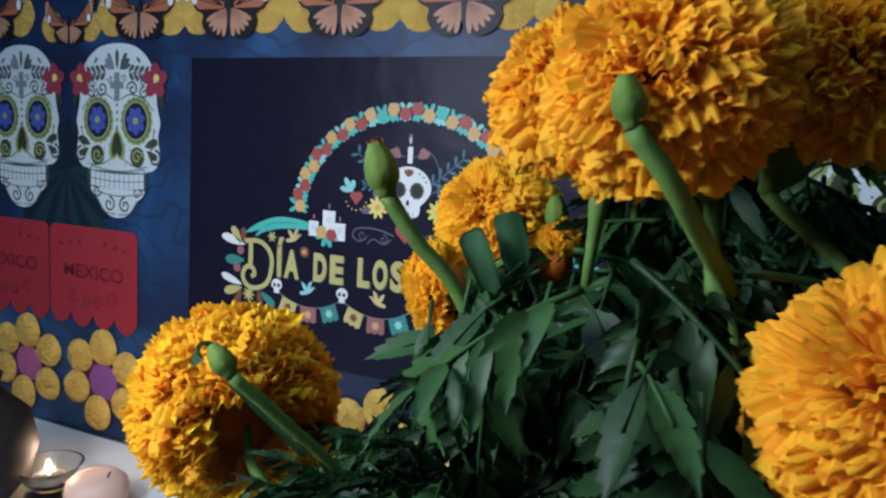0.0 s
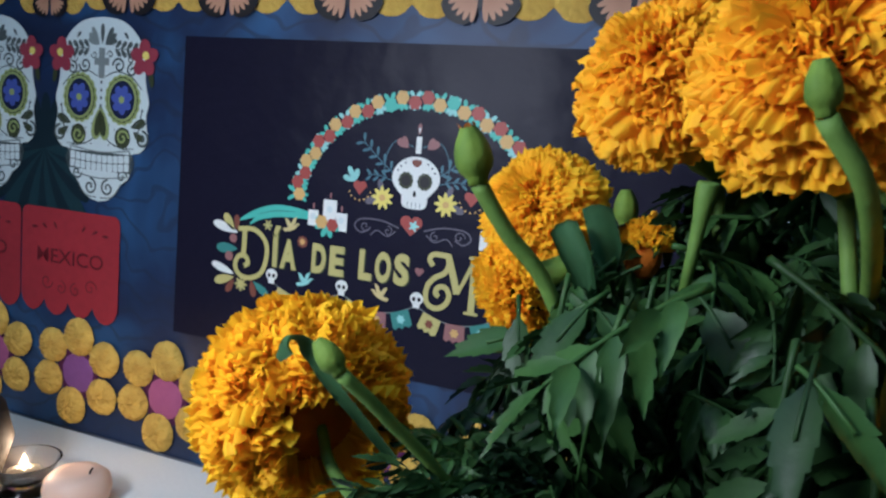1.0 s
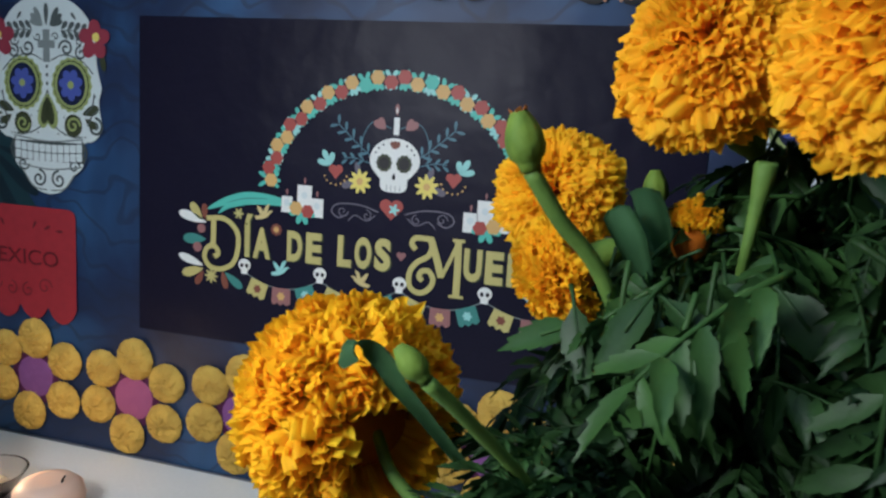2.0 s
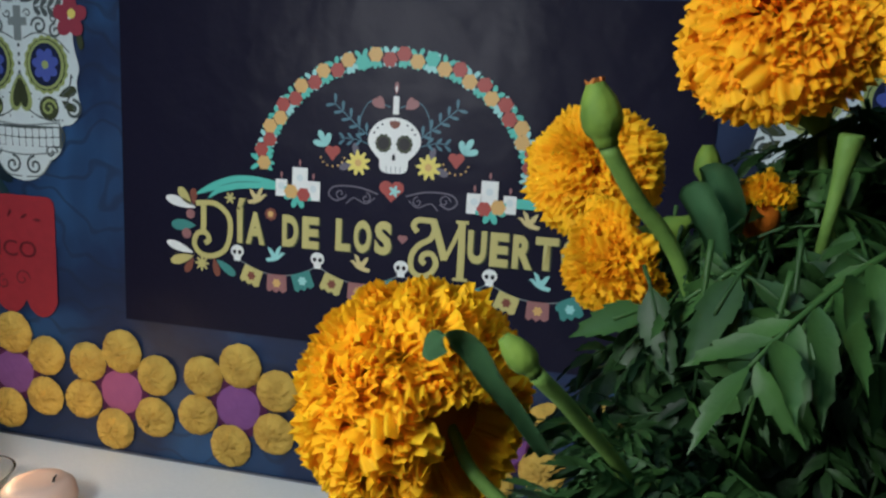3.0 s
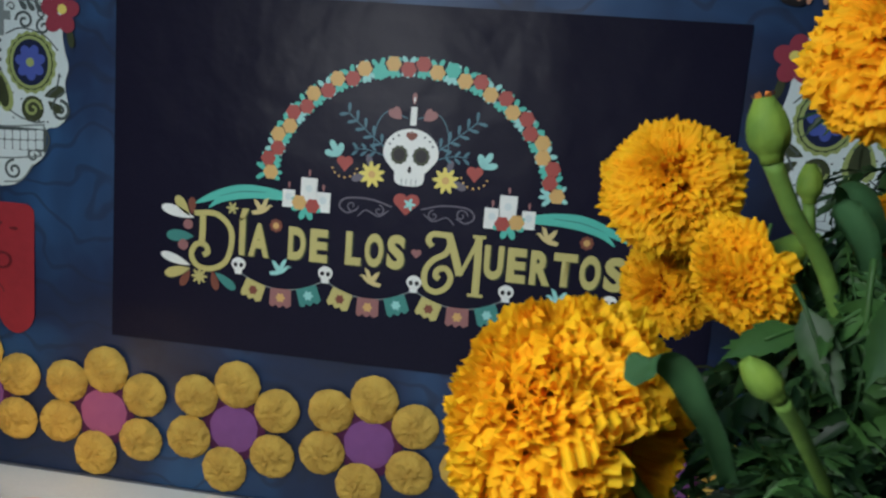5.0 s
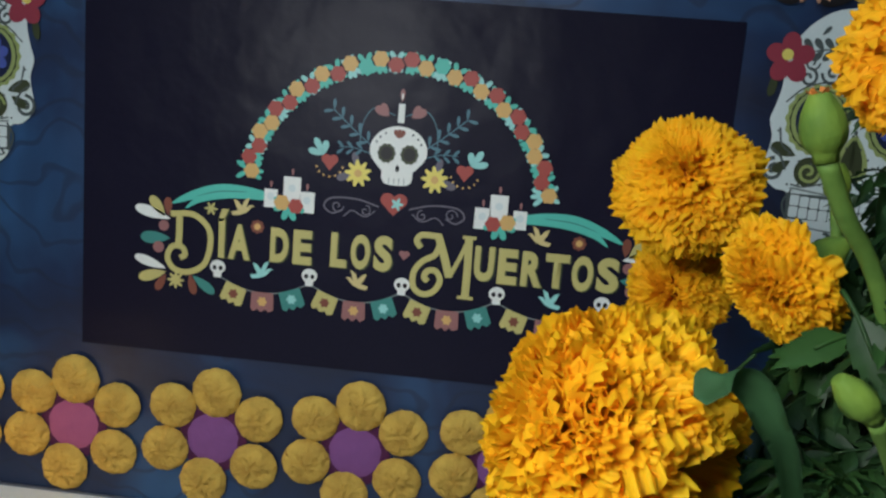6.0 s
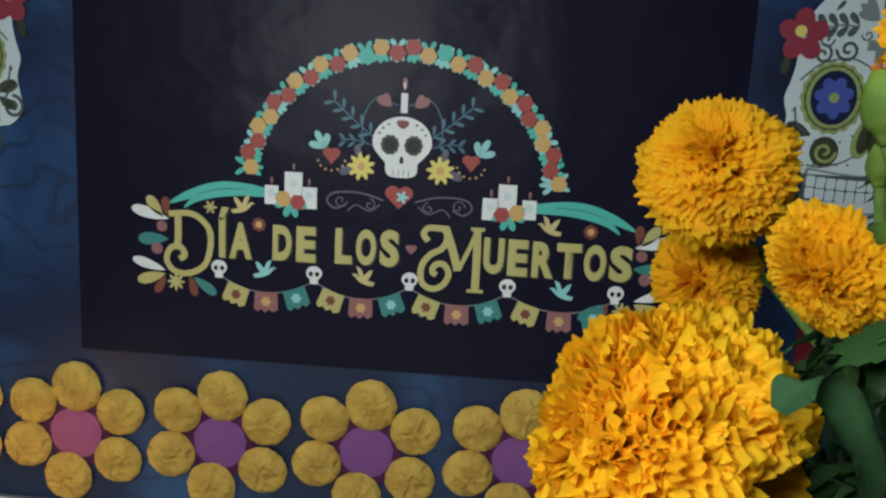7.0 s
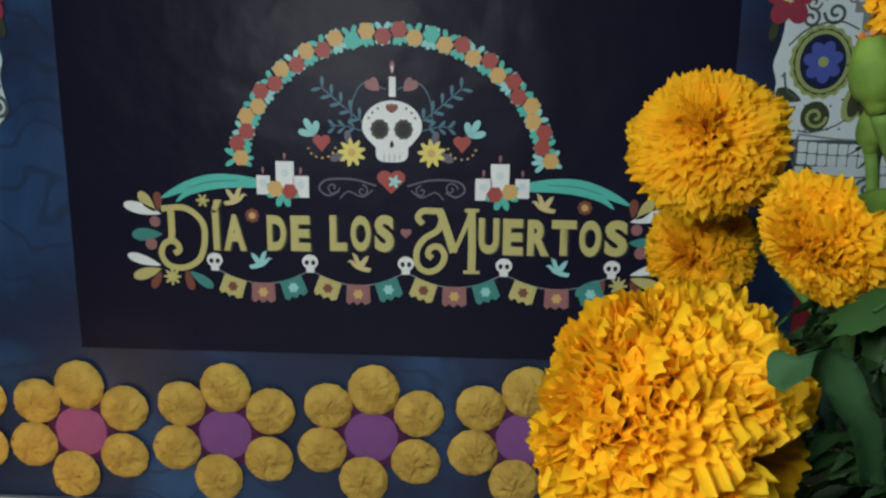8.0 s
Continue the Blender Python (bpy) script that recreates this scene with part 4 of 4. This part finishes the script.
# ---- marigolds ----
def petals_mesh(R, count, reach, flat, seed, size=1.0, split=None):
    """Broad ruffled petals in a ball of radius R round the axis z, from the crown back to `reach` degrees; each rises, rolls over and
    ends in a lobed, frilled edge. split: a way and a normal that mark a parting where petals are missing."""
    rnd = random.Random(seed)
    bm = bmesh.new()
    nu, nv = 14, 6
    gold = math.pi * (3 - math.sqrt(5))
    top = math.cos(radians(reach))
    for i in range(count):
        c = 1 - (1 - top) * (i + 0.5) / count
        th = math.acos(max(-1, min(1, c))) + rnd.uniform(-0.09, 0.09)
        ph = gold * i + rnd.uniform(-0.3, 0.3)
        u = Vector((math.sin(th) * math.cos(ph), math.sin(th) * math.sin(ph), math.cos(th)))
        swing = rnd.uniform(-1, 1) * max(1.15, 2.2 * (1 - th / 0.9))
        bend = rnd.uniform(0.25, 1.35) * min(1.0, 0.35 + th / 0.8)
        tip = R * (rnd.uniform(0.90, 1.0) + (rnd.uniform(0, 0.11) if rnd.random() < 0.2 else 0))
        wide = R * size * rnd.uniform(0.13, 0.22) * (0.60 + 0.40 * min(1, th / 0.9))
        waves, phase, amp = rnd.uniform(2.0, 3.4), rnd.uniform(0, 6.28), wide * rnd.uniform(0.20, 0.40)
        lobes, frill = rnd.uniform(2.2, 3.8), rnd.uniform(0, 6.28)
        if split and u.dot(split[0]) > 0.1 and abs(u.dot(split[1])) < 0.06:
            continue
        w = Matrix.Rotation(swing, 3, u) @ Vector((-math.sin(ph), math.cos(ph), 0))
        nrm = u.cross(w)
        if nrm.z > 0:
            nrm = -nrm
        near = R * 0.48
        length = (tip - near) / (0.55 + 0.45 * math.sin(bend) / bend)
        p0, grid = u * near, []
        for a in range(nv + 1):
            t = a / nv
            ang = bend * max(0.0, t - 0.55) / 0.45
            way = u * math.cos(ang) + nrm * math.sin(ang)
            face = nrm * math.cos(ang) - u * math.sin(ang)
            if a:
                p0 = p0 + way * (length / nv)
            half = wide * (0.30 + 0.70 * min(1, t / 0.7) ** 0.8)
            row = []
            for b in range(nu + 1):
                s = 2 * b / nu - 1
                lift = amp * t ** 1.6 * math.sin(waves * math.pi * s + phase) + amp * 0.45 * t * t * math.sin(9.5 * s + frill + 2 * t)
                back = half * t * t * (0.16 * s * s + 0.45 * s ** 6) + half * 0.09 * t ** 4 * math.cos(lobes * math.pi * s + frill)
                p = p0 + w * (half * s * (1 - 0.12 * t * s * s)) + face * (lift + 0.18 * half * s * s) - way * back
                row.append(bm.verts.new((p.x, p.y, p.z * flat)))
            grid.append(row)
        for a in range(nv):
            for b in range(nu):
                bm.faces.new((grid[a][b], grid[a][b + 1], grid[a + 1][b + 1], grid[a + 1][b]))
    return bm


def core_mesh(R, flat):
    bm = bmesh.new()
    bmesh.ops.create_icosphere(bm, subdivisions=3, radius=R * 0.56)
    for v in bm.verts:
        v.co *= 1 + 0.10 * noise.noise(v.co * 60)
        v.co.z *= flat
    return bm


def calyx_mesh(R):
    """The ribbed green cup at the back of the head, below the origin along -z."""
    bm = lathe([(0.0, -1.42 * R), (0.10 * R, -1.42 * R), (0.13 * R, -1.30 * R), (0.26 * R, -1.05 * R), (0.30 * R, -0.75 * R), (0.34 * R, -0.45 * R), (0.20 * R, -0.40 * R)], 20)
    for v in bm.verts:
        w = math.atan2(v.co.y, v.co.x)
        k = 1 + 0.07 * math.cos(10 * w)
        v.co.x, v.co.y = v.co.x * k, v.co.y * k
    return bm


def flower_head(plant, at, axis, R, count=330, reach=115, flat=0.9, seed=1, size=1.0, cup=1.0, split=None, petal=PETAL):
    m = turned_to(axis)
    if split:
        split = [m.to_3x3().inverted() @ Vector(v).normalized() for v in split]
    head = part("flower_head", core_mesh(R, flat), HEART, plant, "dense ruffled orange marigold bloom", smooth=True)
    pet = part("petals", petals_mesh(R, count, reach, flat, seed, size, split), petal, head, smooth=True)
    pet["kind"] = "stuff"
    k = R * 0.83 * cup
    part("calyx", calyx_mesh(k), BUD, head, "ribbed green calyx", smooth=True)
    m.translation = Vector(at) * U
    head.matrix_local = m
    return Vector(at) - Vector(axis).normalized() * k * 1.40


def stem(plant, pts, r0=0.0040, r1=0.0033):
    bm = bmesh.new()
    tube(bm, pts, r0, r1, 8, 6, 0.08)
    return part("stem", bm, STEM, plant, smooth=True)


def bud(plant, at, axis, R, tip=True):
    """A closed green bud on a swelling stalk, with a few petal tips showing."""
    prof = [(0.0, -1.7), (0.56, -1.7), (0.58, -1.35), (0.70, -1.12), (0.94, -0.82), (1.05, -0.38), (1.01, 0.2), (0.87, 0.75), (0.66, 1.2), (0.50, 1.5), (0.44, 1.62), (0.0, 1.5)]
    bm = lathe([(r * R, z * R) for r, z in prof], 20)
    for v in bm.verts:
        w = math.atan2(v.co.y, v.co.x)
        k = 1 + 0.06 * math.cos(8 * w)
        v.co.x, v.co.y = v.co.x * k, v.co.y * k
    b = part("bud", bm, BUD, plant, "closed ribbed green bud", smooth=True)
    if tip:
        bm = bmesh.new()
        for i in range(6):
            w = 2 * math.pi * i / 6
            x, y = math.cos(w) * 0.38 * R, math.sin(w) * 0.38 * R
            q = [bm.verts.new((x - 0.2 * R * math.sin(w), y + 0.2 * R * math.cos(w), 1.5 * R)), bm.verts.new((x + 0.2 * R * math.sin(w), y - 0.2 * R * math.cos(w), 1.5 * R)),
                 bm.verts.new((x * 1.4 + 0.12 * R * math.sin(w), y * 1.4 - 0.12 * R * math.cos(w), (1.75 + 0.15 * (i % 2)) * R)),
                 bm.verts.new((x * 1.4 - 0.16 * R * math.sin(w), y * 1.4 + 0.16 * R * math.cos(w), (1.72 + 0.15 * ((i + 1) % 2)) * R))]
            bm.faces.new(q)
        part("petal_tip", bm, PETAL_TIP, b, "brownish orange petal tips")
    m = turned_to(axis)
    m.translation = Vector(at) * U
    b.matrix_local = m
    return Vector(at) - Vector(axis).normalized() * R * 1.65


def blade(bm, base, along, normal, length, width, droop=0.2, teeth=9, fold=0.25):
    """One toothed lance-shaped leaflet."""
    along, normal = Vector(along).normalized(), Vector(normal)
    side = along.cross(normal).normalized()
    normal = side.cross(along).normalized()
    n = teeth
    mid, left, right = [], [], []
    for i in range(n + 1):
        t = i / n
        p = Vector(base) + along * length * t - normal * length * droop * t * t
        w = width * (math.sin(math.pi * t ** 0.72) ** 0.85) * (1 + 0.16 * (i % 2)) + (0.0006 if i < n else 0)
        mid.append(bm.verts.new(p))
        left.append(bm.verts.new(p + side * w + normal * fold * w + along * 0.004 * (i % 2)))
        right.append(bm.verts.new(p - side * w + normal * fold * w + along * 0.004 * (i % 2)))
    for i in range(n):
        bm.faces.new((mid[i], mid[i + 1], left[i + 1], left[i]))
        bm.faces.new((right[i], right[i + 1], mid[i + 1], mid[i]))


def leaf_mesh(length, pairs, leaflet, seed, droop=0.35):
    """A feathered marigold leaf along +x from the origin, drooping towards -z."""
    rnd = random.Random(seed)
    bm = bmesh.new()
    pts = [Vector((length * t, 0, -length * droop * t * t)) for t in (0, 0.25, 0.5, 0.75, 1.0)]
    tube(bm, pts, 0.0022, 0.0010, 6, 3)
    for i in range(pairs):
        t = 0.18 + 0.78 * i / max(1, pairs - 1)
        p = Vector((length * t, 0, -length * droop * t * t))
        d = Vector((1, 0, -2 * droop * t)).normalized()
        k = leaflet * (0.75 + 0.35 * math.sin(math.pi * (0.2 + 0.7 * t))) * rnd.uniform(0.85, 1.15)
        for s in (-1, 1):
            a = radians(rnd.uniform(38, 58))
            out = d * math.cos(a) + Vector((0, s, 0)) * math.sin(a) + Vector((0, 0, rnd.uniform(-0.75, 0.3)))
            blade(bm, p, out, (rnd.uniform(-0.8, 0.8), rnd.uniform(-0.9, 0.9), 1), k, k * rnd.uniform(0.10, 0.14), rnd.uniform(0.0, 0.7))
    blade(bm, pts[-1], (1, 0, -2 * droop), (0, 0, 1), leaflet * 1.1, leaflet * 0.13, 0.2)
    return bm


LEAF_SHAPES = []
for i, (ln, pr, lf, dr) in enumerate(((0.115, 8, 0.042, 0.35), (0.090, 7, 0.036, 0.2), (0.130, 9, 0.046, 0.5), (0.075, 6, 0.032, 0.1), (0.105, 8, 0.042, 0.6))):
    bm = leaf_mesh(ln, pr, lf, 40 + i, dr)
    bmesh.ops.scale(bm, vec=(U, U, U), verts=bm.verts)
    me = bpy.data.meshes.new("leaf")
    bm.to_mesh(me)
    bm.free()
    for f in me.polygons:
        f.use_smooth = True
    me.materials.append(LEAF)
    LEAF_SHAPES.append(me)


def leaf(plant, at, yaw, pitch, roll=0.0, k=1.0, shape=0):
    """A leaf whose foot is at a place; yaw turns it round z, pitch tips it down."""
    o = new("leaf", LEAF_SHAPES[shape])
    o.parent = plant
    o.matrix_local = pose(at[0] * U, at[1] * U, at[2] * U) @ Matrix.Rotation(radians(yaw), 4, "Z") @ Matrix.Rotation(radians(pitch), 4, "Y") @ Matrix.Rotation(radians(roll), 4, "X") @ Matrix.Scale(k, 4)
    return o


def strap(plant, pts, width, across, label="bent strap-like green leaf"):
    """A broad soft leaf that bends over, along a smooth line."""
    q = smooth_line(pts, 6)
    bm = bmesh.new()
    rows = []
    for i, a in enumerate(q):
        t = i / (len(q) - 1)
        d = (q[min(i + 1, len(q) - 1)] - q[max(i - 1, 0)]).normalized()
        side = (Vector(across) - d * d.dot(Vector(across))).normalized()
        up = side.cross(d)
        w = width * min(1.0, 0.6 + 0.8 * t)
        if t > 0.9:
            w *= 1 - 0.6 * (t - 0.9) / 0.1
        rows.append([bm.verts.new(a + side * w * s + up * (w * 0.35 * s * s)) for s in (-1, -0.5, 0, 0.5, 1)])
    for a, b in zip(rows, rows[1:]):
        for j in range(4):
            bm.faces.new((a[j], a[j + 1], b[j + 1], b[j]))
    bmesh.ops.solidify(bm, geom=bm.faces[:], thickness=0.0012)
    return part("leaf", bm, STRAP, plant, label, smooth=True)


def pot(x, y):
    t = thing("flower_pot", "plain black nursery pot full of soil, under the marigolds", "flower pot", at=(x, y, 0))
    part("pot_wall", lathe([(0.0, 0.0), (0.105, 0.0), (0.140, 0.150), (0.148, 0.150), (0.148, 0.168), (0.138, 0.168), (0.132, 0.140), (0.0, 0.138)]), POT, t, smooth=True)
    part("soil", lathe([(0.0, 0.150), (0.06, 0.152), (0.132, 0.146), (0.0, 0.141)]), SOIL, t)


POT_AT = (0.40, -0.47)
pot(*POT_AT)


def plant(label):
    return thing("marigold_plant", label, "plant", "marigolds in the pot", at=(0.0067, 0.005, 0.0067))


def foliage(plant_ob, seed, count, lo, hi, kmin=0.75, kmax=1.15, tip=(-25, 65)):
    rnd = random.Random(seed)
    for i in range(count):
        at = [rnd.uniform(a, b) for a, b in zip(lo, hi)]
        yaw = math.degrees(math.atan2(at[1] - POT_AT[1], at[0] - POT_AT[0])) + rnd.uniform(-70, 70)
        leaf(plant_ob, at, yaw, rnd.uniform(*tip), rnd.uniform(-40, 40), rnd.uniform(kmin, kmax), rnd.randrange(len(LEAF_SHAPES)))


# the low bloom with its bent leaf and bud
p1 = plant("marigold plant with a low round orange bloom turned away")
base = flower_head(p1, (0.172, -0.556, 0.363), (-0.74, 0.60, 0.10), 0.0585, 1400, 145, 0.88, 11, 0.85, 0.40, ((0.25, -0.95, 0.1), (0.02, 0.12, 0.99)))
stem(p1, [(0.37, -0.49, 0.145), (0.33, -0.53, 0.24), (0.275, -0.585, 0.30), (base.x + 0.02, base.y - 0.012, base.z - 0.02), base], 0.0036, 0.0026)
b = bud(p1, (0.2265, -0.631, 0.4160), (-0.66, 0.05, 0.62), 0.0052, False)
stem(p1, [(0.30, -0.56, 0.27), (0.274, -0.592, 0.350), (0.248, -0.618, 0.391), b], 0.0024, 0.0029)
strap(p1, [(0.237, -0.58, 0.357), (0.223, -0.598, 0.384), (0.214, -0.604, 0.397), (0.207, -0.606, 0.408), (0.2, -0.607, 0.413), (0.193, -0.608, 0.412), (0.188, -0.609, 0.403)], 0.0062, (1.0, -0.3, 0.45))

# the middle blooms and the tall bud
p2 = plant("marigold plant with several orange blooms and a tall green bud")
b2 = flower_head(p2, (0.244, -0.342, 0.465), (-0.25, -0.78, 0.58), 0.0495, 800, 112, 0.90, 12)
stem(p2, [(0.41, -0.44, 0.145), (0.40, -0.36, 0.28), (0.33, -0.30, 0.38), b2])
b3 = flower_head(p2, (0.265, -0.472, 0.427), (-0.75, -0.15, -0.50), 0.0350, 480, 106, 0.80, 13, 1.15)
stem(p2, [(0.39, -0.47, 0.145), (0.37, -0.45, 0.32), (0.32, -0.44, 0.43), b3])
b4 = flower_head(p2, (0.263, -0.285, 0.385), (-0.5, -0.55, -0.2), 0.040, 500, 110, 0.95, 14)
stem(p2, [(0.40, -0.42, 0.145), (0.38, -0.34, 0.28), (0.33, -0.26, 0.37), b4])
b5 = bud(p2, (0.2460, -0.533, 0.501), (-0.28, -0.06, 0.95), 0.0088)
stem(p2, [(0.37, -0.50, 0.145), (0.34, -0.50, 0.30), (0.293, -0.513, 0.425), (0.265, -0.525, 0.464), b5], 0.0034, 0.0043)
b6 = flower_head(p2, (0.330, -0.478, 0.455), (0.1, 0.0, 1.0), 0.018, 160, 60, 1.3, 15, 1.2)
stem(p2, [(0.36, -0.47, 0.20), (0.345, -0.476, 0.36), b6])
strap(p2, [(0.312, -0.472, 0.4386), (0.3066, -0.474, 0.460), (0.304, -0.480, 0.4773), (0.304, -0.4877, 0.4813), (0.3066, -0.4957, 0.4773), (0.312, -0.4997, 0.464), (0.316, -0.501, 0.448)], 0.0082, (0.93, 0.35, 0.05), "broad folded green leaf")
strap(p2, [(0.3093, -0.5117, 0.430), (0.3026, -0.5143, 0.4493), (0.296, -0.513, 0.4613), (0.2893, -0.509, 0.4706)], 0.0075, (0.9, 0.15, 0.4), "broad folded green leaf")
b14 = bud(p2, (0.3106, -0.4117, 0.4773), (-0.1, 0.0, 1.0), 0.0072, False)
stem(p2, [(0.37, -0.44, 0.25), (0.325, -0.415, 0.40), b14], 0.0030, 0.0034)
for at, yaw, pitch, k in (((0.318, -0.500, 0.455), 200, 45, 0.62), ((0.330, -0.505, 0.440), 235, 60, 0.66), ((0.312, -0.492, 0.430), 190, 70, 0.55),
                          ((0.340, -0.520, 0.450), 255, 65, 0.7)):
    leaf(p2, at, yaw, pitch, 15, k, 3)

# the high blooms
p3 = plant("tall marigold plant with large orange blooms and an upright bud")
b7 = flower_head(p3, (0.334, -0.465, 0.547), (-0.45, -0.45, 0.72), 0.0535, 800, 115, 0.90, 16, petal=PETAL_DEEP)
stem(p3, [(0.42, -0.46, 0.145), (0.40, -0.45, 0.35), (0.37, -0.45, 0.45), b7])
b8 = flower_head(p3, (0.394, -0.572, 0.541), (-0.30, -0.60, 0.70), 0.0505, 760, 118, 0.9, 17, petal=PETAL_DEEP)
stem(p3, [(0.42, -0.50, 0.145), (0.43, -0.53, 0.35), (0.42, -0.55, 0.44), b8])
b9 = flower_head(p3, (0.455, -0.505, 0.552), (0.35, -0.30, 0.85), 0.050, 640, 115, 0.9, 18, petal=PETAL_DEEP)
stem(p3, [(0.45, -0.48, 0.145), (0.47, -0.52, 0.35), (0.48, -0.54, 0.45), b9])
b10 = bud(p3, (0.3885, -0.6200, 0.5310), (-0.22, -0.05, 0.97), 0.0055, False)
stem(p3, [(0.43, -0.48, 0.30), (0.430, -0.520, 0.43), (0.410, -0.603, 0.493), b10], 0.0034, 0.0038)
bm = lathe([(0.0, -0.060), (0.0026, -0.060), (0.0030, -0.034), (0.0037, -0.018), (0.0050, -0.008), (0.0055, 0.0), (0.0047, 0.0015), (0.0040, -0.005), (0.0, -0.008)], 16)
cup = part("spent_calyx", bm, STEM, p3, "flared green calyx with its petals gone", smooth=True)
cup.matrix_local = pose(0.358 * U, -0.507 * U, 0.497 * U, 4, 5, 0)
stem(p3, [(0.39, -0.48, 0.25), (0.365, -0.500, 0.36), (0.353, -0.503, 0.438)], 0.0030, 0.0026)

# the near bloom at the side
p4 = plant("marigold plant with a large orange bloom at the side")
b12 = flower_head(p4, (0.488, -0.590, 0.431), (-0.35, -0.65, 0.60), 0.055, 760, 118, 0.95, 19, petal=PETAL_DEEP)
stem(p4, [(0.46, -0.50, 0.145), (0.50, -0.55, 0.26), (0.505, -0.58, 0.34), b12])

# leaves that stand out singly
for host, at, yaw, pitch, roll, k, shape in (
        (p2, (0.300, -0.530, 0.448), 250, 70, 10, 0.72, 2), (p2, (0.330, -0.550, 0.440), 235, 68, -20, 0.75, 0), (p3, (0.395, -0.595, 0.445), 250, 70, 0, 0.70, 2),
        (p3, (0.365, -0.560, 0.455), 215, 20, 0, 0.9, 1), (p3, (0.385, -0.560, 0.470), 330, 25, 20, 0.9, 1), (p2, (0.300, -0.520, 0.420), 200, 62, 25, 0.8, 4),
        (p3, (0.420, -0.600, 0.430), 285, 60, 0, 0.8, 0), (p2, (0.318, -0.530, 0.440), 180, 35, 0, 0.7, 3), (p1, (0.275, -0.590, 0.345), 225, 40, 0, 0.8, 1),
        (p1, (0.255, -0.600, 0.320), 205, 30, 0, 0.8, 3), (p2, (0.345, -0.500, 0.465), 20, 5, 0, 0.8, 1), (p3, (0.43, -0.56, 0.47), 10, 0, 0, 1.0, 1)):
    leaf(host, at, yaw, pitch, roll, k, shape)
# single lance-shaped leaves that hang free of the mass
def lance_leaf(plant, foot, end, normal, width=0.22, droop=0.12):
    foot, end = Vector(foot), Vector(end)
    along = end - foot
    bm = bmesh.new()
    blade(bm, foot, along, normal, along.length, along.length * width / 2, droop, 11, 0.3)
    tube(bm, [foot - along * 0.35 + Vector((0, 0, -0.004)), foot, foot + along * 0.5], 0.0014, 0.0008, 6, 2)
    return part("leaf", bm, LEAF, plant, smooth=True)


for host, foot, end, normal, width in (
        (p2, (0.276, -0.505, 0.400), (0.248, -0.518, 0.400), (0.1, -0.5, 0.85), 0.30), (p2, (0.273, -0.509, 0.400), (0.2653, -0.525, 0.378), (-0.3, -0.9, 0.3), 0.40),
        (p2, (0.2773, -0.512, 0.388), (0.2826, -0.525, 0.340), (-0.4, -0.9, 0.1), 0.32), (p3, (0.3653, -0.538, 0.4426), (0.388, -0.565, 0.416), (-0.1, -0.9, 0.4), 0.40),
        (p3, (0.400, -0.605, 0.4333), (0.392, -0.636, 0.400), (-0.5, -0.8, 0.3), 0.30), (p3, (0.402, -0.605, 0.4333), (0.424, -0.636, 0.412), (0.4, -0.8, 0.5), 0.28),
        (p2, (0.312, -0.538, 0.4346), (0.2906, -0.565, 0.403), (-0.3, -0.8, 0.4), 0.30), (p2, (0.3173, -0.538, 0.4333), (0.3413, -0.565, 0.418), (0.2, -0.8, 0.5), 0.30),
        (p2, (0.316, -0.538, 0.424), (0.3133, -0.575, 0.390), (0.0, -0.8, 0.5), 0.28), (p2, (0.2773, -0.518, 0.4106), (0.244, -0.534, 0.400), (0.1, -0.6, 0.7), 0.36),
        (p2, (0.276, -0.525, 0.4226), (0.2853, -0.550, 0.388), (-0.4, -0.8, 0.2), 0.34), (p3, (0.3386, -0.485, 0.4413), (0.380, -0.472, 0.447), (0.0, -0.4, 0.9), 0.18)):
    lance_leaf(host, foot, end, normal, width)
foliage(p1, 5, 80, (0.262, -0.605, 0.315), (0.312, -0.530, 0.362), 0.25, 0.42, (-60, 25))
foliage(p1, 15, 40, (0.25, -0.60, 0.17), (0.34, -0.50, 0.30), 0.6, 0.9)
foliage(p2, 6, 210, (0.29, -0.54, 0.22), (0.40, -0.36, 0.455), 0.32, 0.70, (-10, 80))
foliage(p3, 7, 260, (0.36, -0.59, 0.20), (0.47, -0.40, 0.470), 0.32, 0.72, (-10, 80))
foliage(p4, 8, 120, (0.42, -0.57, 0.16), (0.56, -0.42, 0.47), 0.5, 0.85)
foliage(p3, 10, 110, (0.37, -0.47, 0.40), (0.46, -0.40, 0.525), 0.40, 0.75, (-20, 70))
foliage(p4, 9, 60, (0.43, -0.48, 0.44), (0.54, -0.36, 0.52), 0.45, 0.8)
